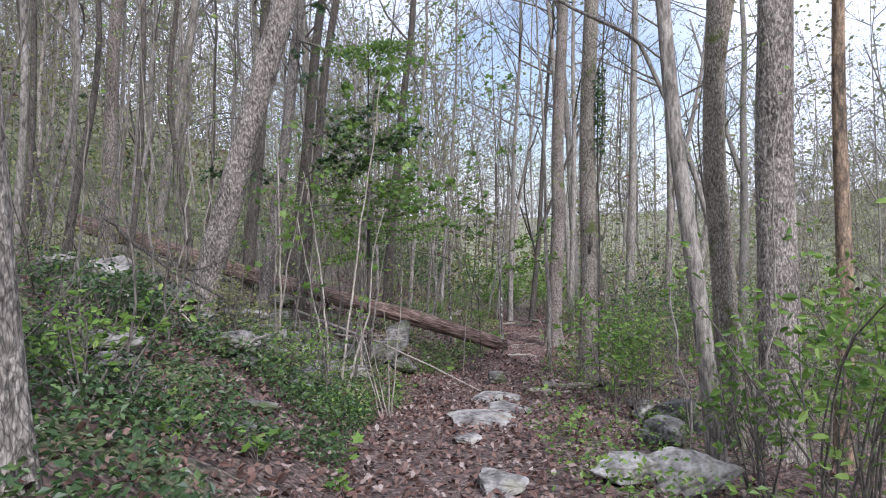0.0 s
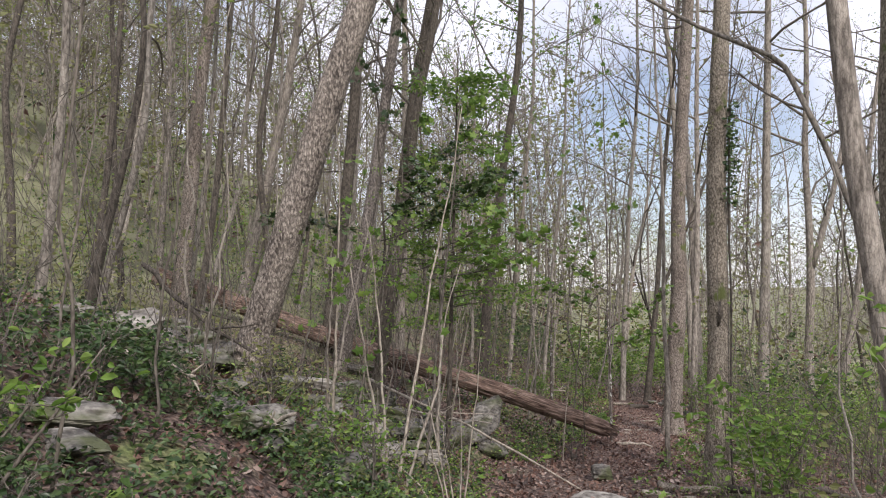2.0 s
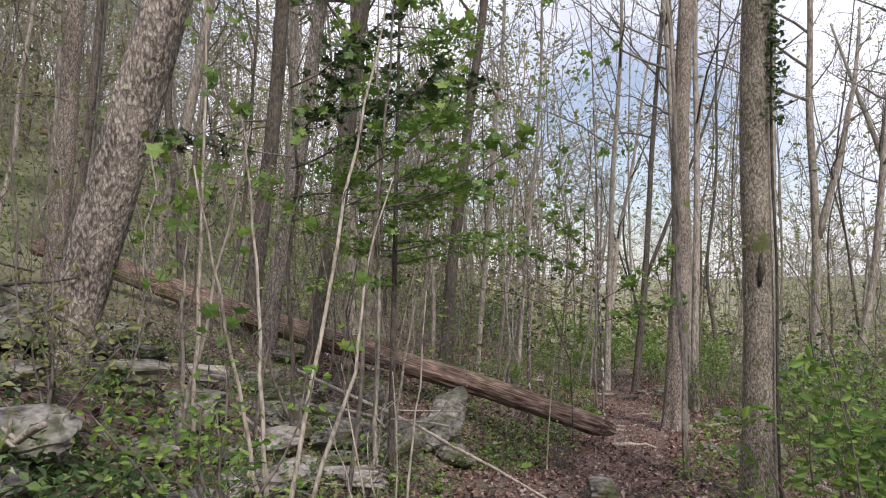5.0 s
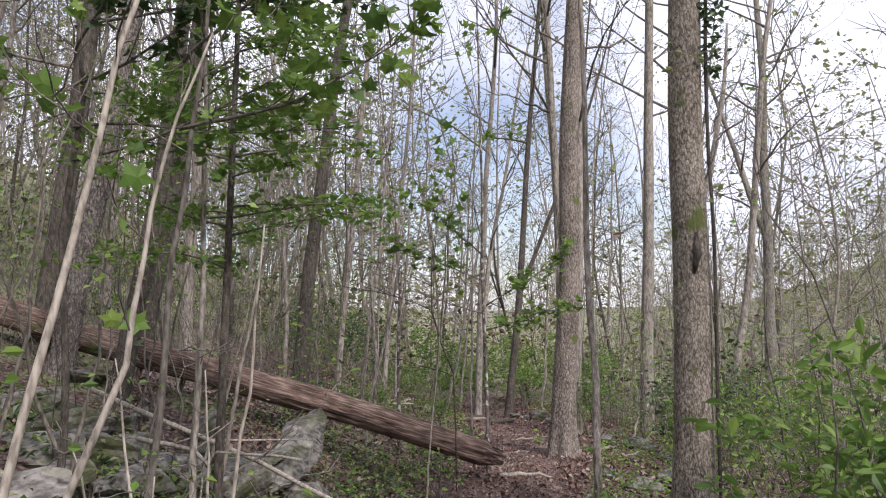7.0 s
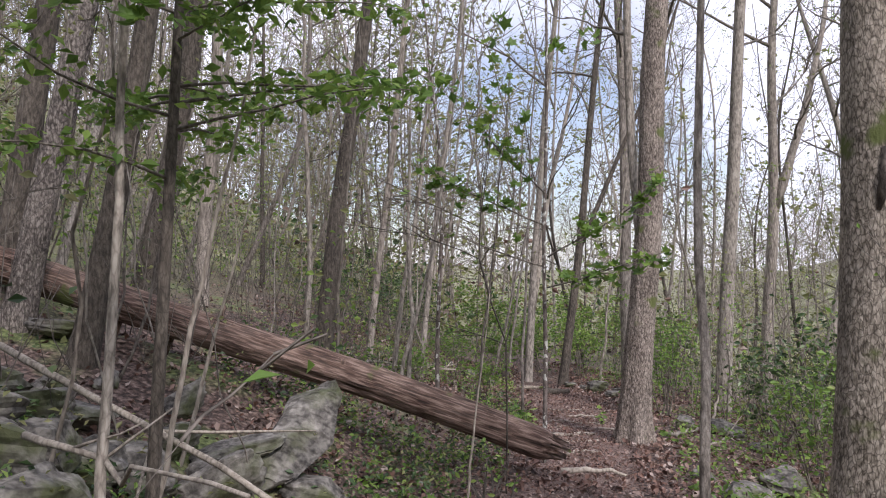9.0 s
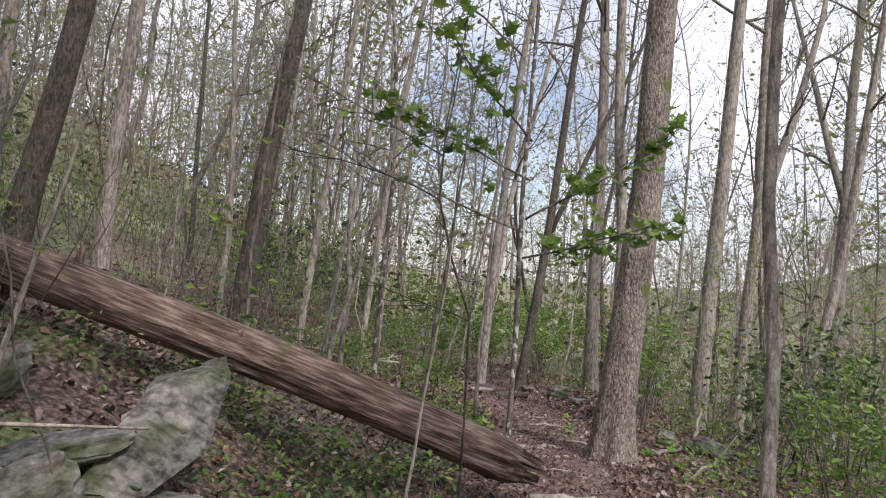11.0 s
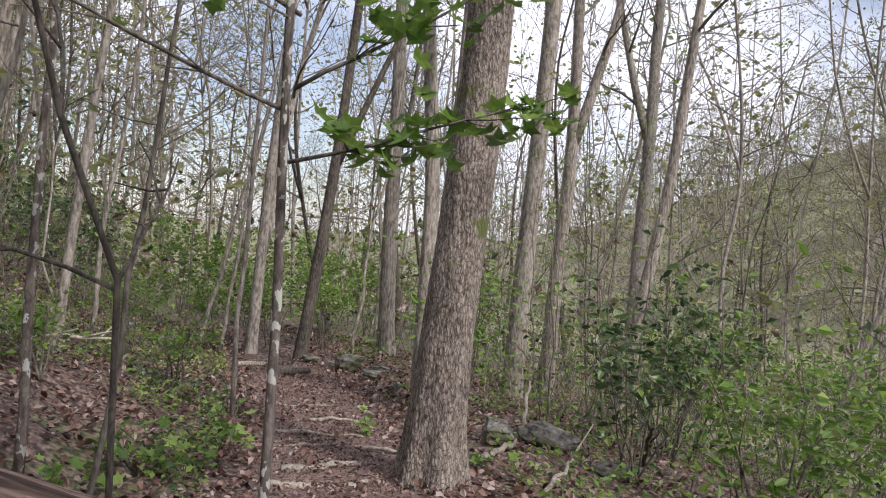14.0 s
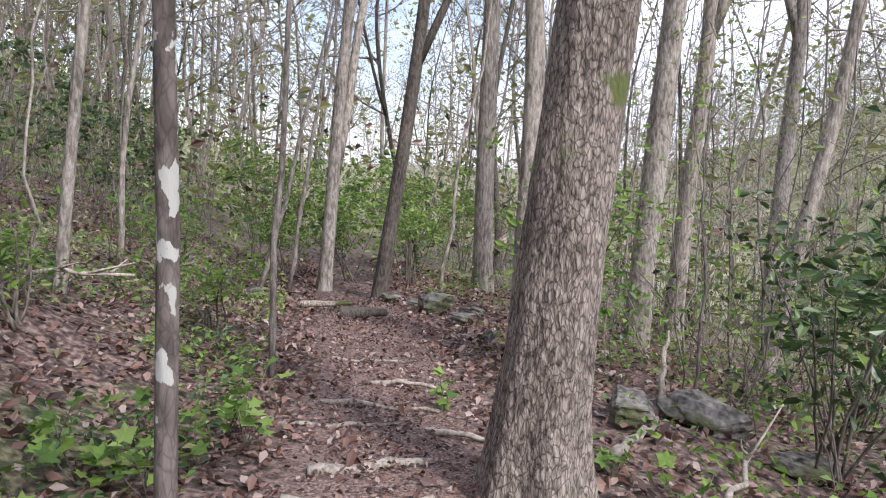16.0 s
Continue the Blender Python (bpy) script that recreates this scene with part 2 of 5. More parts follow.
ROT = bark("rotten_wood", (0.012, 0.008, 0.006), (0.105, 0.062, 0.048), (0.30, 0.225, 0.19), 30, 4, moss=0.17, strength=1.0, grain=0.11)


def leaf_mat(name, stops, rough=0.55, trans=0.35):
    m, nt, b = nodes_mat(name, rough)
    g = nt.nodes.new("ShaderNodeNewGeometry")
    col = ramp(nt, g.outputs["Random Per Island"], stops)
    nt.links.new(col, b.inputs["Base Color"])
    if trans:
        tr = nt.nodes.new("ShaderNodeBsdfTranslucent")
        nt.links.new(col, tr.inputs["Color"])
        mx = nt.nodes.new("ShaderNodeMixShader")
        mx.inputs[0].default_value = trans
        nt.links.new(b.outputs[0], mx.inputs[1])
        nt.links.new(tr.outputs[0], mx.inputs[2])
        nt.links.new(mx.outputs[0], nt.nodes["Material Output"].inputs["Surface"])
    return m


LEAF_SPRING = leaf_mat("spring_leaf", [(0, (0.085, 0.17, 0.03)), (0.5, (0.19, 0.32, 0.058)), (1, (0.32, 0.44, 0.11))], 0.55, 0.45)
LEAF_GREEN = leaf_mat("green_leaf", [(0, (0.088, 0.170, 0.035)), (0.5, (0.150, 0.260, 0.050)), (1, (0.250, 0.360, 0.075))], 0.5, 0.45)
LEAF_DARK = leaf_mat("evergreen_leaf", [(0, (0.028, 0.058, 0.020)), (0.6, (0.062, 0.112, 0.038)), (1, (0.140, 0.210, 0.070))], 0.4, 0.25)
LEAF_OLIVE = leaf_mat("olive_leaf", [(0, (0.170, 0.187, 0.068)), (0.5, (0.246, 0.264, 0.102)), (1, (0.323, 0.315, 0.153))], 0.6, 0.45)
LITTER = leaf_mat("dry_leaf", [(0, (0.035, 0.022, 0.018)), (0.3, (0.11, 0.058, 0.044)), (0.55, (0.20, 0.115, 0.088)), (0.8, (0.25, 0.165, 0.13)), (1, (0.40, 0.33, 0.29))], 0.6, 0.1)


def rock_mat(name, stops, moss, lo=0.5):
    m, nt, b = nodes_mat(name, 0.9)
    n1 = tex_noise(nt, 5, 8)
    n2 = tex_noise(nt, 26, 5)
    col = ramp(nt, n1, stops)
    col = mixc(nt, 0.35, col, ramp(nt, n2, [(0.38, (0.05, 0.046, 0.042)), (0.62, (0.38, 0.36, 0.32))]))
    mf = ramp(nt, tex_noise(nt, 2.6, 5), [(lo, (0, 0, 0)), (lo + 0.12, (1, 1, 1))])
    col = mixc(nt, mf, col, moss)
    n3 = ramp(nt, tex_noise(nt, 9, 6, (1, 1, 3)), [(0.36, (0.35, 0.33, 0.31)), (0.5, (1, 1, 1))])
    col = mixc(nt, 0.8, col, n3, "MULTIPLY")
    nt.links.new(col, b.inputs["Base Color"])
    bump(nt, b, n1, 1.0, 0.06)
    return m


STONE = rock_mat("mossy_stone", [(0.36, (0.03, 0.028, 0.026)), (0.47, (0.095, 0.088, 0.078)), (0.62, (0.36, 0.34, 0.305))], (0.085, 0.095, 0.045))
SANDSTONE = rock_mat("pale_sandstone", [(0.34, (0.10, 0.09, 0.08)), (0.46, (0.28, 0.26, 0.235)), (0.62, (0.48, 0.455, 0.41))], (0.25, 0.24, 0.16), 0.58)


def ground_mat():
    m, nt, b = nodes_mat("forest_floor", 0.95)
    n1, n2, n3 = tex_noise(nt, 1.3, 6), tex_noise(nt, 22, 6), tex_noise(nt, 70, 3)
    leafy = ramp(nt, n2, [(0.36, (0.03, 0.022, 0.018)), (0.46, (0.07, 0.046, 0.038)), (0.56, (0.145, 0.1, 0.082)), (0.68, (0.26, 0.2, 0.168))])
    dirt = ramp(nt, n3, [(0.36, (0.07, 0.045, 0.037)), (0.5, (0.16, 0.108, 0.09)), (0.64, (0.30, 0.22, 0.19))])
    green = ramp(nt, n2, [(0.38, (0.06, 0.08, 0.03)), (0.62, (0.20, 0.24, 0.09))])
    at = nt.nodes.new("ShaderNodeAttribute")
    at.attribute_name = "trail"
    col = mixc(nt, at.outputs["Fac"], leafy, dirt)
    gm = ramp(nt, n1, [(0.52, (0, 0, 0)), (0.66, (1, 1, 1))])
    gat = nt.nodes.new("ShaderNodeAttribute")
    gat.attribute_name = "green"
    mul = nt.nodes.new("ShaderNodeMath")
    mul.operation = "MULTIPLY"
    nt.links.new(gm, mul.inputs[0])
    nt.links.new(gat.outputs["Fac"], mul.inputs[1])
    col = mixc(nt, mul.outputs[0], col, green)
    fat = nt.nodes.new("ShaderNodeAttribute")
    fat.attribute_name = "wooded"
    woods = ramp(nt, tex_noise(nt, 0.35, 8), [(0.36, (0.09, 0.095, 0.05)), (0.5, (0.20, 0.21, 0.11)), (0.64, (0.32, 0.32, 0.19))])
    col = mixc(nt, fat.outputs["Fac"], col, woods)
    nt.links.new(col, b.inputs["Base Color"])
    bump(nt, b, n2, 0.8, 0.04)
    return m


FLOOR = ground_mat()


# ---- the ground ----
def make_ground():
    def axis(a, b, fine, near, far):
        xs = list(np.arange(a, b + 1e-6, fine))
        lo, hi, st = a, b, fine
        while lo > near:
            st *= 1.16
            lo -= st
            xs.insert(0, lo)
        st = fine
        while hi < far:
            st *= 1.16
            hi += st
            xs.append(hi)
        return np.array(xs)
    xs, ys = axis(-6, 6, 0.13, -700, 900), axis(1, 27, 0.14, -300, 1500)
    gx, gy = np.meshgrid(xs, ys)
    z = gz(gx, gy)
    v = np.stack([gx, gy, z], -1).reshape(-1, 3)
    k = len(xs)
    i, j = np.meshgrid(np.arange(len(ys) - 1), np.arange(k - 1), indexing="ij")
    q = np.stack([i * k + j, i * k + j + 1, (i + 1) * k + j + 1, (i + 1) * k + j], -1).reshape(-1, 4)
    me = mesh_of("ground", v.tolist(), q.tolist(), FLOOR)
    d = np.abs(v[:, 0] - trail_x(v[:, 1])) + 0.16 * vnoise(v[:, 0] * 2, v[:, 1] * 2, 9)
    at = me.attributes.new("trail", "FLOAT", "POINT")
    at.data.foreach_set("value", (np.clip((0.62 - d) / 0.3, 0, 1) * np.clip((24.8 - v[:, 1]) / 0.8, 0, 1) * (0.25 + 0.75 * np.clip((v[:, 1] - 15.2) / 1.5, 0, 1))).astype(np.float32))
    at = me.attributes.new("green", "FLOAT", "POINT")
    at.data.foreach_set("value", np.clip((d - 0.9) / 1.0, 0, 1).astype(np.float32))
    far = np.maximum((np.hypot(v[:, 0], v[:, 1] - 14) - 16) / 14, (np.abs(v[:, 0] - trail_x(v[:, 1])) - 5) / 5)
    at = me.attributes.new("wooded", "FLOAT", "POINT")
    at.data.foreach_set("value", (0.85 * np.clip(far, 0, 1)).astype(np.float32))
    tagged(new("ground", me), "leaf-strewn forest slope crossed by a narrow dirt trail", "ground", kind="structure")


make_ground()


# ---- trees ----
def wander(r, n, amp):
    w = np.cumsum(r.normal(0, amp, (n, 3)), axis=0)
    return w - w[0]


def limb_path(r, start, direction, length, n=6, curl=0.12, lift=0.25):
    d = np.asarray(direction, float)
    d = d / np.linalg.norm(d)
    pts = [np.asarray(start, float)]
    for i in range(n - 1):
        d = d + r.normal(0, curl, 3) + np.array([0, 0, lift / n])
        d /= np.linalg.norm(d)
        pts.append(pts[-1] + d * length / (n - 1))
    return np.array(pts)


def branches(r, geo, axis, rad, z0, count, length, up=0.45, sub=4, twigs=4, tips=None, thin=1.0, sides=4, limb_list=None):
    """Limbs, side branches and twigs along the upper part of a stem."""
    cum = axis[:, 2]
    top = cum[-1]
    for i in range(count):
        h = z0 + (top - z0) * ((i + r.uniform(0, 1)) / count) ** 0.85
        p = np.array([np.interp(h, cum, axis[:, k]) for k in range(3)])
        rr = np.interp(h, cum, rad)
        a = r.uniform(0, 2 * math.pi)
        fall = 1 - 0.6 * (h - z0) / max(top - z0, 0.1)
        ln = length * fall * r.uniform(0.5, 1.2)
        pts = limb_path(r, p, (math.cos(a), math.sin(a), up * r.uniform(0.5, 2.0)), ln, 7, 0.16, 0.5)
        r0 = min(rr * 0.5, 0.012 * ln + 0.006) * thin
        main = geo
        if limb_list is not None:
            main = Geo()
            limb_list.append(main)
        main.tube(pts, np.linspace(r0, r0 * 0.25, 7), sides, False)
        for j in range(sub):
            k = r.integers(1, 6)
            q = pts[k] + (pts[k + 1 if k < 6 else 6] - pts[k]) * r.uniform()
            dd = pts[min(k + 1, 6)] - pts[k]
            dd = dd / (np.linalg.norm(dd) + 1e-9) + r.normal(0, 0.6, 3)
            sp = limb_path(r, q, dd, ln * r.uniform(0.25, 0.55), 5, 0.2, 0.5)
            r1 = max(r0 * 0.4, 0.0035)
            geo.tube(sp, np.linspace(r1, r1 * 0.35, 5), 3, False)
            for _ in range(twigs):
                t = r.integers(1, 5)
                dd = (sp[min(t + 1, 4)] - sp[t - 1])
                dd = dd / (np.linalg.norm(dd) + 1e-9) + r.normal(0, 0.7, 3)
                tp = limb_path(r, sp[t], dd, ln * r.uniform(0.08, 0.25), 3, 0.2, 0.3)
                geo.tube(tp[::2], [max(r1 * 0.5, 0.003), 0.002], 3, False)
                if tips is not None:
                    tips.append(tp[1])
                    tips.append(tp[2])
            if tips is not None:
                tips.append(sp[-1])
        if tips is not None:
            tips.append(pts[-1])


def trunk_mesh(r, axis, rad, mat, sides=16, rough=0.04, flare=0.5, fr=0.35):
    """A stem with a flared, ridged foot and an uneven skin."""
    k = len(axis)
    a = np.arange(sides) * 2 * math.pi / sides
    z = axis[:, 2] - axis[0, 2]
    lobes = 1 + flare * np.exp(-np.maximum(z - 0.15, 0) / fr)[:, None] * (0.65 + 0.5 * np.cos(a * r.integers(4, 6) + r.uniform(0, 6))[None])
    sk = 1 + rough * vnoise(a[None] * sides / 6.3 * 0.9 + 0 * z[:, None], z[:, None] * 5, int(r.integers(1, 999))) + 0.05 * np.cos(2 * a + r.uniform(0, 6))[None]
    R = rad[:, None] * lobes * sk
    v = axis[:, None] + np.stack([R * np.cos(a), R * np.sin(a), np.zeros_like(R)], -1)
    i, j = np.meshgrid(np.arange(k - 1), np.arange(sides), indexing="ij")
    j2 = (j + 1) % sides
    q = np.stack([i * sides + j, i * sides + j2, (i + 1) * sides + j2, (i + 1) * sides + j], -1).reshape(-1, 4).tolist()
    q.append(((k - 1) * sides + np.arange(sides)).tolist())
    return mesh_of("trunk", v.reshape(-1, 3).tolist(), q, mat)


def stem_axis(r, height, lean, bend, n, sway=0.02):
    """A stem that leans, bends by `bend` metres half way up and wavers a little."""
    z = np.concatenate([[-0.35], np.linspace(0, 2.5, max(6, n // 3)), np.linspace(2.5, height, n)[1:]])
    t = z / height
    knots = np.linspace(0, height, 9)
    w = np.cumsum(r.normal(0, sway, (9, 2)), axis=0) * 2
    w -= w[0]
    wx, wy = (sum(np.interp(np.clip(z, 0, None) + o, knots, w[:, k]) for o in (-0.5, 0, 0.5)) / 3 * np.clip(z / 3, 0, 1) for k in (0, 1))
    x = lean[0] * z * (1 - 0.15 * t) + bend[0] * np.sin(np.clip(t, 0, 1) * math.pi) + wx
    y = lean[1] * z * (1 - 0.15 * t) + bend[1] * np.sin(np.clip(t, 0, 1) * math.pi) + wy
    return np.stack([x, y, z], -1)


def tree(x, y, radius, label, lean=0.0, height=15.0, mat=None, bend=(0, 0), first=5.0, limbs=14, reach=3.2, leaves=420,
         leaf_size=0.06, leaf_mat_=None, seed=0, sides=16, n=22, rough=0.04, fork=None, flare=0.45, lean_y=0.0, category="tree", sub=4, twigs=3, sway=0.03):
    r = np.random.default_rng(1000 + seed)
    ob = empty("tree", (x, y, ground(x, y)), label, category)
    ax = stem_axis(r, height, (lean, lean_y), bend, n, sway)
    z = np.maximum(ax[:, 2], 0)
    rad = radius * (1 - 0.72 * (z / height) ** 0.9)
    part_mesh("trunk", trunk_mesh(r, ax, rad, mat or BARK_GREY, sides, rough, flare), ob)
    geo, tips, mains = Geo(), [], []
    if fork:
        fz, dx, fl, frad = fork
        p = np.array([np.interp(fz, ax[:, 2], ax[:, k]) for k in range(3)])
        fp = limb_path(r, p, (dx, 0.05, 1.6), fl, 10, 0.05, 0.5)
        fr_ = np.linspace(frad, frad * 0.3, 10)
        g2 = Geo()
        g2.tube(fp, fr_, 9)
        part_mesh("limb", g2.mesh("limb", mat or BARK_GREY), ob)
        branches(r, geo, fp, fr_, fp[2, 2], max(4, limbs // 2), reach * 0.8, sub=sub, twigs=twigs, tips=tips, limb_list=mains)
    branches(r, geo, ax, rad, first, limbs, reach, sub=sub, twigs=twigs, tips=tips, limb_list=mains)
    for g1 in mains[12:] if limbs == 16 else []:
        geo.join(g1)
    for g1 in mains[:12] if limbs == 16 else mains:
        part_mesh("limb", g1.mesh("limb", TWIG), ob)
    tagged(part_mesh("twig_spray", geo.mesh("twig_spray", TWIG), ob), kind="stuff")
    if leaves:
        tips = np.array(tips)
        pick = tips[r.integers(0, len(tips), leaves)] + r.normal(0, 0.10, (leaves, 3))
        lg = Geo()
        lg.leaves(pick, leaf_size, r, 0.3)
        tagged(part_mesh("leaves", lg.mesh("leaves", leaf_mat_ or LEAF_SPRING, False), ob), kind="stuff")
    return ob


GREY_T = "tall grey-barked forest tree with bare spring twigs"


# trees beside the trail
ivied = tree(2.54, 13.86, 0.150, "tall straight tree with a shaggy climbing vine on its trunk", 0.076, 17, BARK_MOSSY, first=6.5, seed=1, sides=28, n=60)
tree(2.30, 18.80, 0.165, "large oak with furrowed bark and a flared mossy foot", 0.059, 18, BARK_OAK, first=7, seed=2, sides=48, n=160, rough=0.05, flare=0.95)
tree(-2.40, 10.70, 0.175, "large leaning tree with rough grey bark", 0.388, 16, BARK_ROUGH, first=6.5, seed=3, sides=28, n=60, fork=(5.2, 0.9, 6, 0.09))
tree(4.74, 23.68, 0.146, "straight pale-barked tree beyond the trail bend", 0.040, 17, BARK_PALE, first=6, seed=4)
tree(6.32, 26.15, 0.140, "forked grey tree among the shrubs", 0.045, 15, BARK_GREY, first=6, seed=5, fork=(4.2, 0.55, 6, 0.10))
tree(9.40, 28.80, 0.170, "grey tree on the valley side", 0.028, 16, BARK_PALE, first=5, seed=6, fork=(5.5, -0.4, 6, 0.10))
tree(6.32, 23.77, 0.104, "slender leaning tree on the valley side", 0.207, 13, BARK_GREY, first=5, seed=7)
tree(2.95, 21.62, 0.090, "slim pale tree behind the oak", -0.028, 15, BARK_PALE, first=5, seed=8)
tree(2.91, 21.15, 0.075, "slim grey tree behind the oak", 0.030, 14, BARK_GREY, first=5, seed=9)
tree(3.56, 26.33, 0.131, GREY_T, -0.026, 16, BARK_GREY, seed=10)
tree(-1.56, 19.74, 0.117, "leaning dark-barked tree hung with clumps of young leaves", 0.135, 13, BARK_DARK, first=5.2, limbs=20, reach=2.4, leaves=2200, leaf_size=0.09, leaf_mat_=LEAF_GREEN, seed=11)
tree(-4.06, 9.77, 0.046, "thin pale leaning tree", 0.158, 11, BARK_PALE, first=5, limbs=9, reach=1.8, seed=12)
tree(-3.39, 9.59, 0.050, "thin dark leaning snag with a broken top", 0.217, 4.6, BARK_DARK, first=3.0, limbs=4, reach=0.9, leaves=0, seed=13)
tree(-6.04, 15.27, 0.141, GREY_T, 0.114, 16, BARK_OAK, seed=14)
tree(-6.36, 16.10, 0.051, "thin pale forest tree", 0.133, 12, BARK_PALE, limbs=9, seed=15)
tree(-3.36, 16.10, 0.120, GREY_T, 0.177, 16, BARK_ROUGH, seed=16, fork=(6.5, 0.8, 5, 0.07))
tree(-6.77, 18.80, 0.120, "leaning grey-barked tree standing on the slope", 0.250, 15, BARK_GREY, seed=17)
tree(-2.60, 15.77, 0.105, "dark tree with flaking bark beside the fallen log", 0.177, 12, BARK_DARK, first=4.5, seed=18)
tree(3.06, 8.29, 0.080, "slender tree bowed over the trail", -0.090, 12, BARK_GREY, bend=(0.15, 0), seed=19, limbs=10)
tree(3.75, 10.42, 0.140, "forked tree with mossy grey bark", 0.013, 14, BARK_MOSSY, seed=20, fork=(4.0, 0.5, 6, 0.09))
tree(3.99, 9.59, 0.205, "large dark rough-barked tree", 0.056, 16, BARK_ROUGH, seed=21, sides=24)
tree(4.77, 9.96, 0.100, "dead tree with peeling orange wood", 0.010, 9, BARK_ORANGE, first=4, limbs=5, leaves=0, seed=22)
tree(-0.60, 4.49, 0.120, "grey tree with furrowed bark at the trailside", -0.002, 15, BARK_ROUGH, seed=23, sides=32, n=90)
tree(-5.35, 14.77, 0.054, "thin pale forest tree", 0.149, 12, BARK_PALE, limbs=8, seed=25)
tree(-3.86, 16.64, 0.135, GREY_T, 0.125, 16, BARK_DARK, seed=26)
tree(-1.24, 21.62, 0.055, GREY_T, 0.093, 14, BARK_GREY, seed=31)
tree(-3.80, 19.27, 0.148, "leaning dark-barked tree on the slope", 0.200, 15, BARK_DARK, seed=33)
tree(-3.91, 21.62, 0.104, GREY_T, 0.014, 15, BARK_GREY, seed=34)
tree(-4.97, 20.68, 0.103, GREY_T, 0.031, 15, BARK_GREY, seed=35)
tree(-0.43, 21.62, 0.045, "slim pale forest tree", 0.078, 13, BARK_PALE, seed=36)
tree(1.38, 25.27, 0.086, "twin pale tree at the end of the trail", 0.072, 14, BARK_PALE, seed=37, fork=(1.2, 0.3, 9, 0.06))
tree(2.01, 24.56, 0.085, "forked dark tree at the end of the trail", 0.125, 13, BARK_DARK, seed=38, fork=(2.6, 0.6, 7, 0.05))


def vine(ob, z0, z1, lean, radius, seed):
    """A woody climbing vine with small dark leaves up one side of a trunk."""
    r = np.random.default_rng(seed)
    z = np.linspace(0.1, z1, 40)
    a = 0.25 + 0.35 * np.sin(z * 1.3)
    rr = radius * (1 - 0.5 * z / 17) + 0.012 + 0.25 * radius * np.exp(-z / 0.35)
    ax = stem_axis(np.random.default_rng(1001), 17, (lean, 0.0), (0, 0), 60, 0.03)
    cx, cy = np.interp(z, ax[:, 2], ax[:, 0]), np.interp(z, ax[:, 2], ax[:, 1])
    p = np.stack([cx + rr * np.cos(a), cy - rr * np.sin(a + 0.6), z], -1)
    g = Geo()
    g.tube(p, np.full(40, 0.014), 6)
    part_mesh("vine", g.mesh("vine", BARK_DARK), ob)
    k = p[p[:, 2] > z0]
    pos = k[r.integers(0, len(k), 260)] + r.normal(0, 0.035, (260, 3)) + [0.03, -0.02, 0]
    lg = Geo()
    lg.leaves(pos, 0.07, r, 0.1)
    tagged(part_mesh("vine_leaves", lg.mesh("vine_leaves", LEAF_DARK, False), ob, "dark evergreen vine leaves"), kind="stuff")
    kx, ky = float(np.interp(2.23, z, cx)), float(np.interp(2.23, z, cy))
    kg = Geo()
    kg.tube([(kx - 0.02, ky - radius * 0.86, 2.08), (kx + 0.005, ky - radius * 1.02, 2.23), (kx + 0.012, ky - radius * 0.86, 2.40)], [0.012, 0.034, 0.012], 8)
    part_mesh("knot", kg.mesh("knot", BARK_DARK), ob, "dark knot on the trunk")


vine(ivied, 3.65, 4.9, 0.076, 0.150, 8)


def bent_tree():
    """A thin pale stem that bends sharply over the trail."""
    r = np.random.default_rng(91)
    ob = empty("tree", (4.73, 12.15, ground(4.73, 12.15)), "thin pale tree whose top bends sharply over the trail", "tree")
    base = ob.location.z
    p = np.array([(0.0, 0, -0.2), (-0.30, 0, 1.4), (-0.85, 0, 3.6), (-1.15, 0, 4.5), (-1.50, 0, 5.35), (-1.65, 0, 5.5), (-2.4, 0, 5.9), (-3.2, 0.1, 6.5), (-3.9, 0.2, 7.4)])
    g = Geo()
    q = np.stack([np.interp(np.linspace(0, 8, 40), np.arange(9), p[:, k]) for k in range(3)], -1)
    g.tube(q, np.linspace(0.042, 0.015, 40), 10)
    part_mesh("trunk", g.mesh("trunk", BARK_PALE), ob)
    g, tips = Geo(), []
    branches(r, g, p, np.linspace(0.04, 0.015, 9), 4.4, 9, 1.5, tips=tips)
    tagged(part_mesh("twig_spray", g.mesh("twig_spray", TWIG), ob), kind="stuff")


bent_tree()


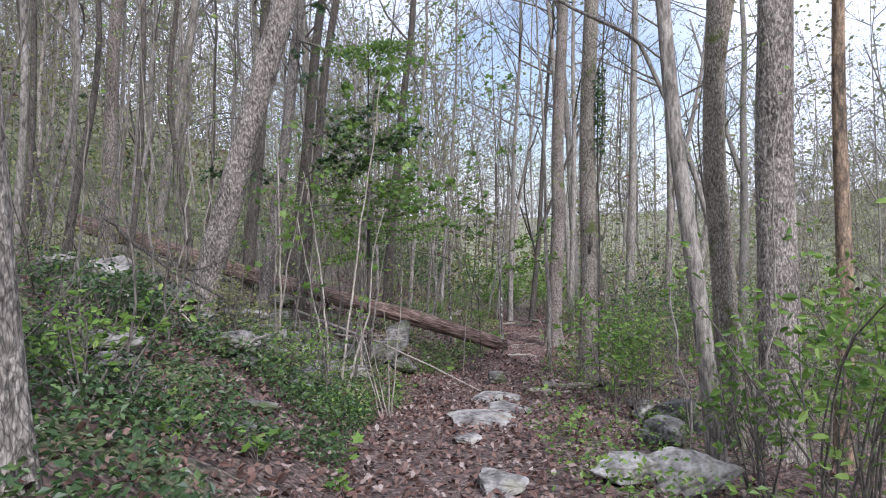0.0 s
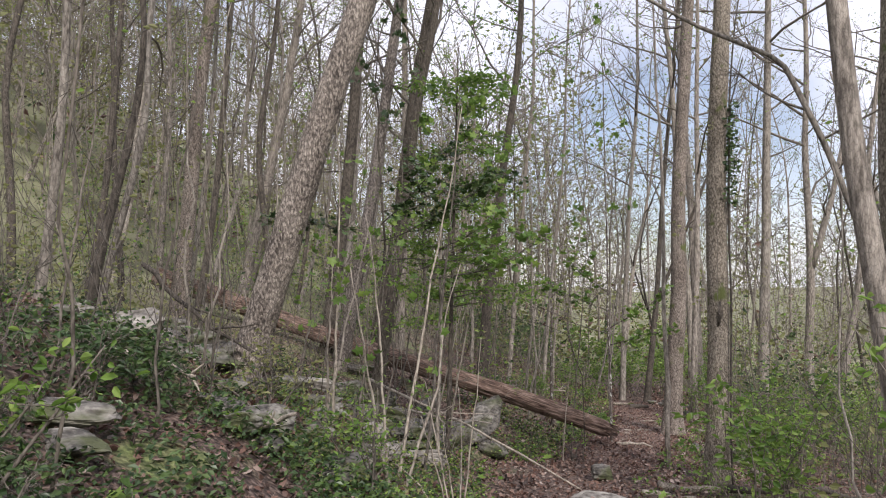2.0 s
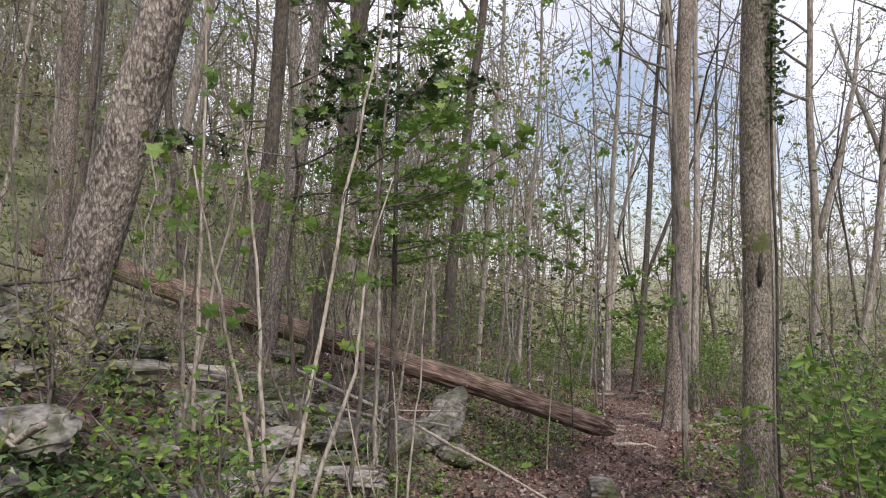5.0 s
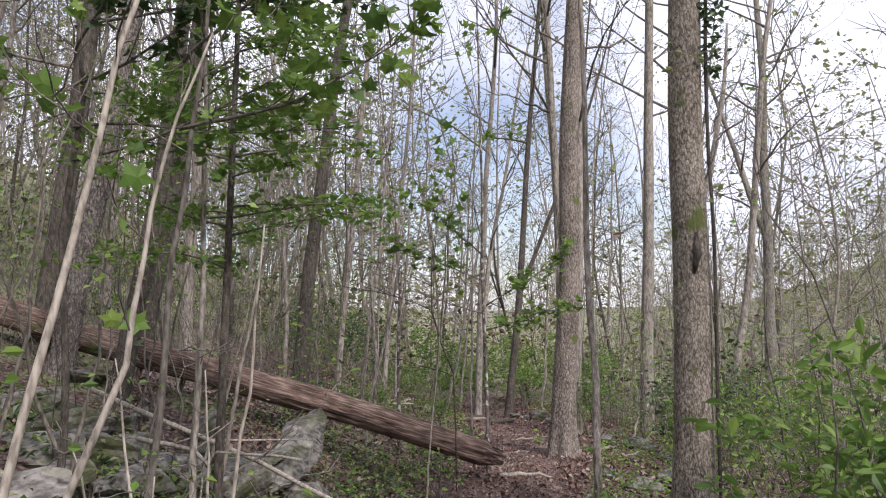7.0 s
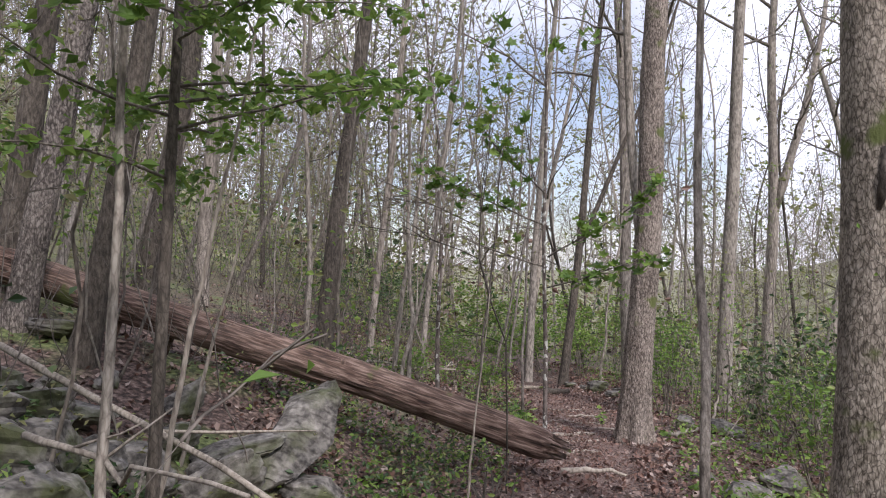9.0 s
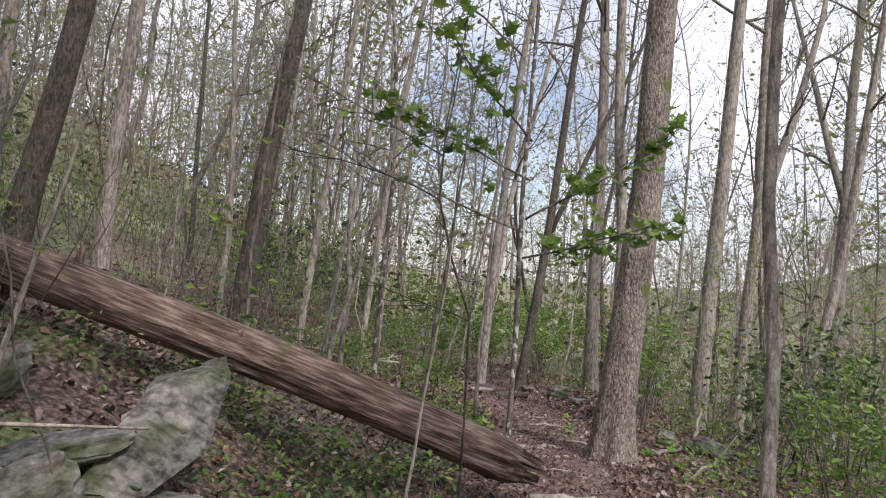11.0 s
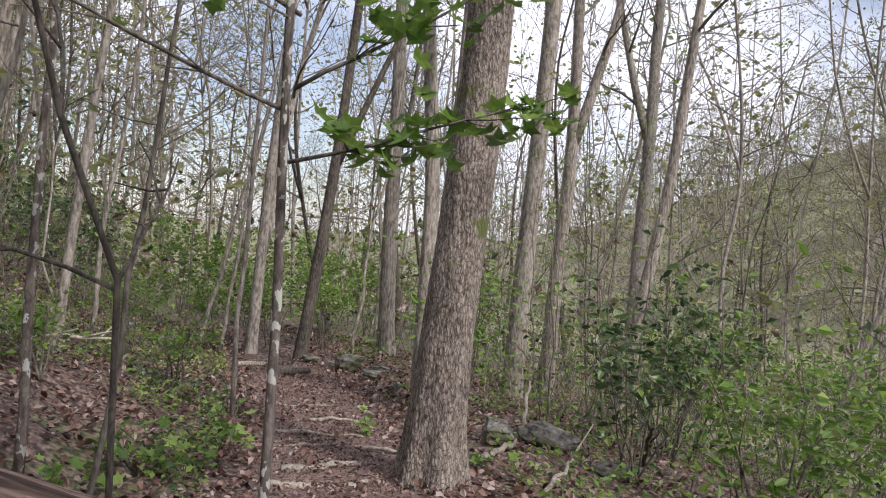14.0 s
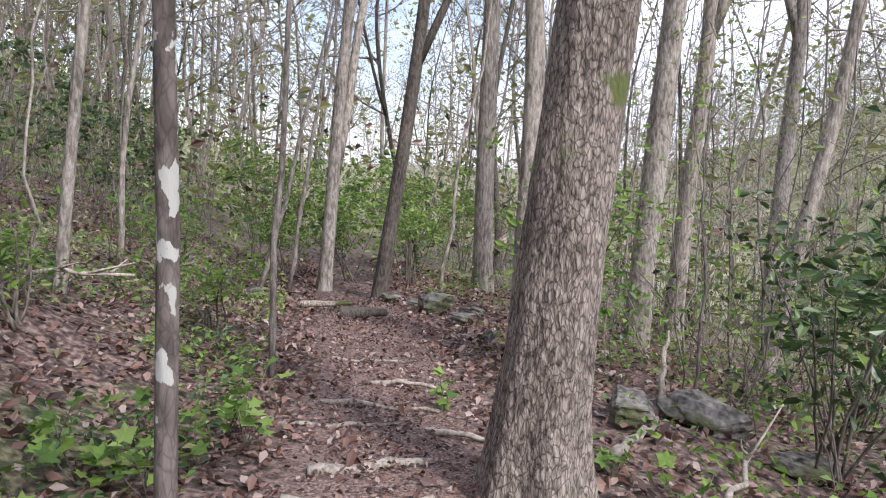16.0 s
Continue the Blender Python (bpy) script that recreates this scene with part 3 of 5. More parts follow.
# ---- the fallen log ----
def fallen_log():
    r = np.random.default_rng(5)
    ob = empty("fallen_log", (1.2, 16.25, ground(1.2, 16.25)), "long rotten reddish fallen log lying down the slope to the trail", "log")
    a, b = Vector((1.22, 16.25, -1.36)), Vector((-7.4, 16.75, 1.31))
    k, sides = 160, 44
    t = np.linspace(0, 1, k)
    ax = np.array(a)[None] * (1 - t)[:, None] + np.array(b)[None] * t[:, None]
    ax[:, 2] += 0.03 * np.sin(t * 9) - 0.0
    d = (np.array(b) - np.array(a)) / (b - a).length
    u = np.cross(d, [0, 0, 1.0])
    u /= np.linalg.norm(u)
    w = np.cross(u, d)
    an = np.arange(sides) * 2 * math.pi / sides - math.pi / 2
    R = 0.130 + 0.045 * t
    R = R[:, None] * (1 + 0.11 * vnoise(an[None] * 2.2, t[:, None] * 9, 61) + 0.075 * vnoise(an[None] * 6.5, t[:, None] * 11, 62) + 0.03 * vnoise(an[None] * 7, t[:, None] * 70, 63))
    R[:3] *= np.array([0.6, 0.85, 0.97])[:, None]
    v = ax[:, None] + R[..., None] * (np.cos(an)[None, :, None] * u + np.sin(an)[None, :, None] * w)
    v[0] += np.outer(r.uniform(-0.12, 0.12, sides), d)
    base = np.array(ob.location)
    i, j = np.meshgrid(np.arange(k - 1), np.arange(sides), indexing="ij")
    q = np.stack([i * sides + j, i * sides + (j + 1) % sides, (i + 1) * sides + (j + 1) % sides, (i + 1) * sides + j], -1).reshape(-1, 4).tolist()
    q.append(np.arange(sides)[::-1].tolist())
    q.append(((k - 1) * sides + np.arange(sides)).tolist())
    # grain runs along the log: build it along z and turn it into place
    m = Matrix((u, w, d)).transposed().to_4x4()
    m.translation = a
    inv = m.inverted()
    local = [inv @ Vector(p) for p in v.reshape(-1, 3)]
    log = part_mesh("trunk", mesh_of("trunk", [tuple(p) for p in local], q, ROT), ob)
    log.matrix_local = Matrix.Translation(-Vector(base)) @ m
    for s, ang, ln in ((1.9, 2.2, 0.10), (3.1, 1.6, 0.16), (3.5, -1.4, 0.42), (4.0, -1.7, 0.5), (5.0, 1.2, 0.14)):
        p = np.array(a) + d * s
        dirn = math.cos(ang) * u + math.sin(ang) * w
        g = Geo()
        g.tube(limb_path(r, p - base + dirn * 0.1, dirn, ln, 4, 0.1, 0), [0.035, 0.03, 0.024, 0.02], 7)
        part_mesh("branch_stub", g.mesh("branch_stub", ROT), ob)


fallen_log()


# ---- rocks ----
def rock(x, y, sx, sy, sz, rot=(0, 0, 0), seed=0, label="weathered grey sandstone rock half buried in leaves", sink=0.3, z=None, group="trailside rocks", mat=None):
    """A split block with flat faces and worn corners."""
    r = np.random.default_rng(300 + seed)
    bm = bmesh.new()
    bmesh.ops.create_icosphere(bm, subdivisions=4, radius=1)
    planes = []
    for _ in range(14):
        p = r.normal(0, 1, 3)
        p /= np.linalg.norm(p)
        planes.append((p, r.uniform(0.45, 0.8)))
    for ax in ((0, 0, 1), (0, 0, -1), (0, 1, 0.2)):
        planes.append((np.array(ax, float), 0.6))
    co = np.array([v.co for v in bm.verts])
    for p, dd in planes:
        over = co @ p - dd
        co = co - np.maximum(over, 0)[:, None] * p[None] * 0.97
    nv = 0.05 * vnoise(co[:, 0] * 4 + seed, co[:, 1] * 4 + co[:, 2] * 3, 70) + 0.025 * vnoise(co[:, 0] * 11, co[:, 1] * 11 + co[:, 2] * 9, 71) + 0.03 * np.sign(np.sin(co[:, 2] * 17 + co[:, 0] * 3 + seed))
    co = co * (1 + nv[:, None]) * np.array([sx, sy, sz])
    for v, c in zip(bm.verts, co):
        v.co = c
    me = bpy.data.meshes.new("rock")
    bm.to_mesh(me)
    bm.free()
    me.materials.append(mat or STONE)
    ob = new("rock", me)
    zz = ground(x, y) + sz * (0.75 - sink) if z is None else z
    ob.matrix_world = pose(x, y, zz, *rot)
    return tagged(ob, label, "rock", group)


def pointed_slab():
    """A thick slab that narrows to a point and leans up against the log."""
    r = np.random.default_rng(77)
    bm = bmesh.new()
    bmesh.ops.create_cube(bm, size=1)
    bmesh.ops.subdivide_edges(bm, edges=bm.edges[:], cuts=13, use_grid_fill=True)
    for v in bm.verts:
        t = v.co.z + 0.5
        wide = (1 - 0.82 * t ** 1.3) * 0.74
        thick = (1 - 0.55 * t) * 0.44
        nx = 0.05 * float(vnoise(v.co.x * 5 + 3, v.co.z * 7 + v.co.y * 5, 81)) + 0.02 * float(vnoise(v.co.x * 14, v.co.z * 17 + v.co.y * 13, 82))
        v.co = Vector((v.co.x * wide + 0.20 * t + nx, v.co.y * thick + 0.7 * nx, t * 1.32 + 0.6 * nx))
    co = np.array([v.co for v in bm.verts])
    mid = co.mean(0)
    for _ in range(9):
        p = r.normal(0, 1, 3) * (1, 1.3, 0.35)
        p /= np.linalg.norm(p)
        over = (co - mid) @ p - r.uniform(0.14, 0.26)
        co = co - np.maximum(over, 0)[:, None] * p[None] * 0.8
    for v, c in zip(bm.verts, co):
        v.co = c
    me = bpy.data.meshes.new("rock")
    bm.to_mesh(me)
    bm.free()
    me.materials.append(STONE)
    ob = new("rock", me)
    z = Vector((0.20, 0.86, 0.76)).normalized()
    x = Vector((0.75, -0.5, 0.5))
    x = (x - z * x.dot(z)).normalized()
    m = Matrix((x, z.cross(x), z)).transposed().to_4x4()
    m.translation = Vector((-0.93, 15.19, -1.51))
    ob.matrix_world = m
    tagged(ob, "tall pointed mossy slab leaning up to the fallen log", "rock", "trailside rocks")


WHITE_ROCK = "large pale sandstone rock with a split top beside the trail"
SLAB = "flat worn stone slab bedded in the trail"
LEDGE = "lichen-spotted ledge rock on the wooded slope"
rock(2.57, 7.73, 0.62, 0.34, 0.26, (8, -12, 20), 1, WHITE_ROCK, 0.2, mat=SANDSTONE)
rock(2.12, 7.42, 0.34, 0.28, 0.16, (0, 5, 60), 2, WHITE_ROCK, 0.2, mat=SANDSTONE)
rock(2.76, 9.10, 0.34, 0.30, 0.28, (5, 12, 40), 3, sink=0.25)
rock(3.30, 11.14, 0.45, 0.40, 0.36, (0, -10, 10), 4, sink=0.25)
rock(1.06, 9.83, 0.52, 0.50, 0.10, (3, 4, 30), 5, SLAB, 0.35, mat=SANDSTONE)
rock(1.27, 11.07, 0.50, 0.42, 0.09, (3, 4, 80), 6, SLAB, 0.35, mat=SANDSTONE)
rock(1.11, 12.44, 0.40, 0.42, 0.08, (2, 5, 10), 7, SLAB, 0.35, mat=SANDSTONE)
rock(1.09, 13.79, 0.24, 0.20, 0.17, (0, 6, 50), 8, "rounded grey rock at the trail edge", 0.2)
rock(1.23, 7.02, 0.22, 0.34, 0.08, (4, 2, 15), 9, SLAB, 0.3, mat=SANDSTONE)
rock(0.94, 8.55, 0.16, 0.14, 0.07, (0, 0, 30), 10, SLAB, 0.3, mat=SANDSTONE)
for k_, (x_, y_, s_) in enumerate(((2.82, 16.36, .26), (3.40, 17.19, .34), (2.56, 16.84, .2), (3.14, 12.84, .22), (3.14, 12.23, .3))):
    rock(x_, y_, s_, s_ * 0.8, s_ * 0.6, (5 * k_, 4, 50 * k_), 20 + k_, "small grey rock among brush beside the trail", 0.25)
for k_, (x_, y_, a_, b_, c_, rz_) in enumerate((
        (-1.80, 7.26, .40, .30, .12, 10), (-1.48, 7.04, .18, .34, .10, 60), (-1.36, 8.63, .20, .16, .13, 20), (-1.02, 5.97, .16, .13, .09, 0),
        (-0.55, 6.98, .17, .12, .08, 80), (-0.68, 7.74, .15, .18, .08, 30), (-2.07, 10.79, .42, .28, .20, 15), (-2.62, 10.75, .36, .3, .18, 70),
        (-2.03, 14.19, .40, .3, .22, 10), (-3.00, 16.12, .30, .24, .14, 40), (-2.73, 10.35, .72, .32, .14, 5), (-4.60, 12.63, .5, .34, .24, 20),
        (-3.60, 11.75, .42, .3, .2, 35), (-2.00, 9.79, .24, .2, .12, 0), (-1.84, 11.40, .34, .24, .16, 15), (-1.78, 12.87, .42, .3, .2, 50),
        (-2.93, 12.52, .3, .26, .15, 75), (-4.45, 12.99, .55, .4, .2, 0), (-5.68, 13.19, .5, .3, .22, 30), (-4.70, 11.75, .3, .3, .16, 60),
        (-4.03, 13.39, .4, .3, .18, 10), (-1.52, 12.47, .26, .2, .14, 85), (-1.28, 10.76, .2, .16, .1, 40), (-1.15, 12.71, .3, .22, .14, 20),
        (-1.74, 13.31, .40, .32, .26, 25), (-1.31, 12.91, .36, .26, .24, 70), (-2.04, 13.43, .45, .3, .22, 0), (-2.45, 13.79, .4, .3, .2, 45),
        (-1.55, 13.95, .34, .26, .18, 15), (-2.19, 14.83, .4, .24, .16, 5), (-2.64, 14.43, .42, .3, .2, 30), (-1.14, 15.23, .42, .3, .14, 12))):
    rock(x_, y_, a_, b_, c_, (6 * math.sin(k_ * 2.1), 9 * math.cos(k_ * 1.3), rz_), 40 + k_, LEDGE, 0.22)
r_ = np.random.default_rng(404)
for k_ in range(30):
    x_, y_ = r_.uniform(-3.4, -0.7), r_.uniform(8.4, 12.6)
    a_ = r_.uniform(0.16, 0.46)
    rock(x_, y_, a_, a_ * r_.uniform(0.5, 0.8), a_ * r_.uniform(0.25, 0.5), (r_.normal(0, 9), r_.normal(0, 9), r_.uniform(0, 180)), 140 + k_, LEDGE, 0.12, mat=(STONE, SANDSTONE)[k_ % 3 == 0])
for k_ in range(14):
    x_, y_ = r_.uniform(-2.6, -0.9), r_.uniform(13.4, 15.6)
    a_ = r_.uniform(0.14, 0.34)
    rock(x_, y_, a_, a_ * r_.uniform(0.5, 0.8), a_ * r_.uniform(0.4, 0.8), (r_.normal(0, 14), r_.normal(0, 14), r_.uniform(0, 180)), 180 + k_, LEDGE, 0.15)
# the pointed slab that leans under the log, and the split block beside it
pointed_slab()
rock(-0.57, 15.35, 0.30, 0.22, 0.2, (0, 10, 10), 91, "dark rock under the pointed slab", 0.2)
rock(-1.06, 14.59, 0.34, 0.18, 0.26, (20, -30, 30), 92, "tilted pale brown rock beside the fallen log", 0.15)
rock(4.05, 19.67, 0.20, 0.16, 0.11, (0, 5, 0), 93, "small pale rock beside the trail", 0.2)
rock(2.52, 23.67, 0.26, 0.24, 0.2, (0, 8, 20), 94, "pale rock at the trail bend", 0.2)
for k_, (x_, y_, s_) in enumerate(((2.13, 24.43, .15), (2.72, 23.03, .17), (2.33, 24.11, .13), (2.89, 23.39, .16), (0.62, 24.67, .16), (0.23, 24.99, .2), (-0.23, 25.23, .15), (2.81, 22.11, .14))):
    rock(x_, y_, s_, s_ * 0.8, s_ * 0.6, (6 * k_, 4, 37 * k_), 95 + k_, "pale rock at the trail bend", 0.25)
rock(3.72, 20.19, 0.36, 0.22, 0.17, (10, 18, -40), 110, "mossy sloping rock below the oak", 0.3)
rock(3.17, 19.91, 0.20, 0.18, 0.13, (10, 5, -40), 111, "mossy sloping rock below the oak", 0.15)


# ---- dead branches, roots and the far log ----
def stick(a, b, r0, label, mat=None, name="dead_branch", curl=0.05, seed=0, twig=0, lift=0.02):
    """A dead stick from a to b, each as x, y and height over the ground."""
    r = np.random.default_rng(700 + seed)
    A = Vector((a[0], a[1], ground(a[0], a[1]) + a[2]))
    B = Vector((b[0], b[1], ground(b[0], b[1]) + b[2]))
    n = 9
    t = np.linspace(0, 1, n)[:, None]
    pts = np.array(B - A)[None] * t + np.cumsum(r.normal(0, curl, (n, 3)), axis=0) * np.sin(t * math.pi) * (B - A).length * 0.5
    g = Geo()
    g.tube(pts, np.linspace(r0, r0 * 0.45, n) * r.uniform(0.85, 1.15, n), 7)
    for _ in range(twig):
        k = r.integers(2, n - 1)
        g.tube(limb_path(r, pts[k], np.array(B - A) + r.normal(0, 0.6 * (B - A).length, 3), (B - A).length * r.uniform(0.15, 0.4), 4, 0.12, 0.1), [r0 * 0.5, r0 * 0.4, r0 * 0.3, r0 * 0.2], 5)
    ob = new(name, g.mesh(name, mat or STICK))
    ob.location = A
    return tagged(ob, label, "branch" if name != "root" else "root")


stick((1.29, 16.55, .03), (1.87, 16.64, .03), 0.03, "short bleached stick beyond the log end", seed=1)
stick((1.61, 12.91, .03), (2.21, 12.87, .04), 0.04, "fallen pale branch lying beside the trail", seed=2)
stick((2.66, 13.47, .1), (4.53, 14.81, .12), 0.05, "dark fallen branch among the brush", BARK_DARK, seed=3, twig=3)
stick((2.71, 13.31, .5), (3.41, 13.91, .05), 0.03, "broken pale branch propped in the brush", seed=4)
stick((-2.15, 14.07, .45), (0.90, 12.87, .05), 0.022, "long thin pale branch leaning down the slope", seed=5, twig=2, curl=0.015)
stick((-2.27, 17.27, .25), (-1.57, 17.67, .35), 0.02, "bare dead branch lying by the fallen log", seed=6, twig=2)
stick((-2.28, 8.62, .15), (-1.61, 8.51, .3), 0.025, "forked pale dead branch on the slope", seed=7, twig=3)
stick((-1.36, 8.87, .02), (-0.92, 8.71, .45), 0.026, "forked pale dead branch on the slope", seed=8, twig=3)
stick((-3.29, 10.31, .75), (-1.84, 10.47, .35), 0.03, "arched dead branch on the slope", BARK_DARK, seed=9, twig=2)
stick((-1.86, 12.23, .1), (-0.55, 11.67, .3), 0.02, "tangled dead branch among rocks", seed=10, twig=4)
stick((-1.21, 11.04, .05), (-0.26, 10.11, .1), 0.016, "tangled dead branch among rocks", seed=11, twig=4)
stick((-1.21, 12.84, .5), (-0.06, 12.19, .9), 0.016, "pale dead branch caught in the brush", seed=12, twig=2)
stick((-0.86, 21.27, .05), (0.12, 21.47, .4), 0.026, "bare dead branch lying on leaf litter", seed=13, twig=4)
stick((-1.20, 19.68, .05), (-0.81, 21.15, .12), 0.03, "bare dead branch lying on leaf litter", seed=14, twig=2)
stick((2.83, 19.27, .05), (3.34, 19.95, .05), 0.034, "pale broken branch beside the oak", seed=15)
stick((3.08, 18.75, .03), (3.73, 19.59, .05), 0.018, "thin dead branch beside the oak", seed=16, twig=2)
stick((4.88, 20.55, .0), (4.48, 19.75, .5), 0.03, "dark fallen branch in the brush", BARK_DARK, seed=17, twig=3)
stick((3.77, 20.83, .02), (3.97, 21.23, .5), 0.025, "broken pale stub in the brush", seed=18)
stick((1.81, 13.15, .05), (2.54, 13.35, .10), 0.06, "mossy fallen branch below the vine-clad tree", BARK_MOSSY, seed=19)
for k_, (a_, b_, r_) in enumerate((((1.41, 19.11), (1.96, 19.23), .035), ((1.32, 18.80), (1.91, 18.80), .03), ((1.45, 20.23), (2.10, 20.03), .022),
                                  ((1.23, 19.83), (1.87, 19.79), .016), ((1.73, 20.67), (2.24, 20.39), .018), ((2.00, 19.67), (2.42, 19.43), .02), ((1.36, 17.79), (1.85, 18.07), .02), ((1.50, 21.43), (2.06, 21.23), .015))):
    stick((*a_, .005), (*b_, .012), r_, "worn tree root crossing the dirt trail", STICK, "root", 0.04, 40 + k_)
stick((1.57, 23.27, .05), (2.02, 23.23, .06), 0.075, "short dark rotten log lying across the trail bend", BARK_DARK, "log", 0.01, 60)
stick((1.16, 23.75, .06), (1.69, 23.71, .08), 0.04, "thin log lying behind the short one", BARK_MOSSY, "log", 0.01, 61)


# ---- young trees and shrubs ----
def sapling(x, y, height, r0, label, lean=(0.0, 0.0), mat=None, leaves=60, leaf=0.06, lmat=None, shape=None, seed=0, limbs=7, first=0.35, reach=0.8, stems=1, flat=0.5, name="sapling", waver=1.0):
    r = np.random.default_rng(2000 + seed)
    ob = empty(name, (x, y, ground(x, y)), label, "sapling")
    tg, tips = Geo(), []
    for s in range(stems):
        g = Geo()
        o = r.normal(0, 0.05, 2) if stems > 1 else (0, 0)
        hh = height * (1 if s == 0 else r.uniform(0.5, 0.95))
        sp = r.normal(0, 0.14, 2) if stems > 1 else (0, 0)
        z = np.linspace(-0.1, hh, 14)
        w = np.cumsum(r.normal(0, 0.012 * waver * height / 3, (14, 2)), axis=0)
        pts = np.stack([o[0] + (lean[0] + sp[0]) * z + w[:, 0], o[1] + (lean[1] + sp[1]) * z + w[:, 1], z], -1)
        rad = np.linspace(r0, r0 * 0.25, 14)
        g.tube(pts, rad, 8)
        part_mesh("stem", g.mesh("stem", mat or TWIG), ob)
        branches(r, tg, pts, rad, hh * first, limbs, reach, 0.4, 2, 2, tips, 0.8, 3)
    tagged(part_mesh("twig_spray", tg.mesh("twig_spray", TWIG), ob), kind="stuff")
    if leaves:
        tips = np.array(tips)
        lg = Geo()
        lg.leaves(tips[r.integers(0, len(tips), leaves)] + r.normal(0, 0.03, (leaves, 3)), leaf, r, flat, shape, 0.3)
        tagged(part_mesh("leaves", lg.mesh("leaves", lmat or LEAF_SPRING, False), ob), kind="stuff")
    return ob


def shrub(x, y, width, height, label, lmat, leaves=500, leaf=0.06, stems=7, seed=0, shape=None, low=0.25):
    r = np.random.default_rng(3000 + seed)
    ob = empty("shrub", (x, y, ground(x, y)), label, "shrub")
    g, tips = Geo(), []
    for s in range(stems):
        a = r.uniform(0, 6.28)
        sp = r.uniform(0.1, 1.0) * width
        pts = limb_path(r, (r.normal(0, 0.06), r.normal(0, 0.06), -0.05), (math.cos(a) * sp, math.sin(a) * sp, height), math.hypot(sp, height) * r.uniform(0.7, 1.1), 9, 0.09, 0.1)
        rad = np.linspace(0.011, 0.003, 9)
        g.tube(pts, rad, 5)
        branches(r, g, pts, rad, height * low, 7, width * 0.55, 0.3, 2, 2, tips, 0.7, 3)
    tagged(part_mesh("stem_clump", g.mesh("stem_clump", TWIG), ob), kind="stuff")
    tips = np.array(tips)
    lg = Geo()
    lg.leaves(tips[r.integers(0, len(tips), leaves)] + r.normal(0, 0.05, (leaves, 3)), leaf, r, 0.55, shape or LEAFO, 0.3)
    tagged(part_mesh("leaves", lg.mesh("leaves", lmat, False), ob), kind="stuff")
    return ob


# the blotched young maple beside the trail and its low leafy bough
bl = sapling(1.19, 17.36, 7.5, 0.023, "slender young maple with white lichen blotches on dark bark", (0.0, 0), BARK_LICHEN, 90, 0.11, LEAF_GREEN, LEAFM, 1, 9, 0.28, 1.3, waver=0.25)


def bough(parent, start, direction, length, count, leaf, seed, mat, lmat=None):
    """A low leafy bough on a young tree."""
    r = np.random.default_rng(seed)
    g, lg = Geo(), Geo()
    main = limb_path(r, start, direction, length, 9, 0.07, 0.15)
    g.tube(main, np.linspace(0.010, 0.003, 9), 6)
    pos = []
    for k in range(2, 9):
        for _ in range(2):
            d = (main[k] - main[k - 1]) / np.linalg.norm(main[k] - main[k - 1]) + r.normal(0, 0.55, 3) * (1, 1, 0.5)
            tw = limb_path(r, main[k], d, length * r.uniform(0.12, 0.35), 4, 0.12, 0.1)
            g.tube(tw, [0.004, 0.0035, 0.003, 0.002], 4)
            pos += [tw[1], tw[2], tw[3], tw[3]]
    pos = np.array(pos)
    tagged(part_mesh("bough", g.mesh("bough", mat), parent), kind="stuff")
    lg.leaves(pos[r.integers(0, len(pos), count)] + r.normal(0, 0.03, (count, 3)) - [0, 0, 0.02], leaf, r, 0.8, LEAFM, 0.35)
    part_mesh("leaves", lg.mesh("leaves", lmat or LEAF_GREEN, False), parent)


bough(bl, (0.03, 0, 1.70), (1.0, -0.35, 0.16), 1.0, 90, 0.105, 11, TWIG)
bough(bl, (0.04, 0, 2.0), (0.8, -0.4, 0.45), 1.1, 80, 0.105, 12, TWIG)
bough(bl, (0.03, 0, 1.90), (-1.0, -0.2, 0.15), 1.5, 5, 0.10, 13, TWIG)
bough(bl, (0.05, 0, 2.3), (-0.8, -0.3, 0.35), 1.2, 80, 0.105, 14, TWIG)
bough(bl, (0.05, 0, 2.6), (-0.5, -0.6, 0.4), 1.2, 70, 0.105, 15, TWIG)

# the young maple among the rocks whose boughs hang over the slope
oh_ = sapling(-1.45, 12.35, 5.2, 0.024, "young maple overhanging the rocks with dark green leaves", (0.03, 0), BARK_DARK, 120, 0.08, LEAF_DARK, LEAFM, 61, 8, 0.5, 1.1, waver=1.6)
for k_, (z_, d_, l_, n_, m_) in enumerate(((1.95, (1.0, -0.3, 0.05), 1.5, 110, LEAF_GREEN), (2.15, (0.9, 0.2, 0.12), 1.4, 110, LEAF_GREEN), (2.4, (1.0, -0.2, 0.15), 1.5, 150, LEAF_DARK),
                                           (2.6, (0.6, -0.6, 0.1), 1.3, 130, LEAF_DARK), (2.75, (0.9, 0.3, 0.2), 1.5, 150, LEAF_DARK), (2.5, (-0.7, -0.4, 0.1), 1.2, 100, LEAF_DARK), (3.1, (0.7, -0.3, 0.2), 1.3, 130, LEAF_DARK))):
    bough(oh_, (0.05, 0, z_), d_, l_, n_, 0.085, 31 + k_, TWIG, m_)

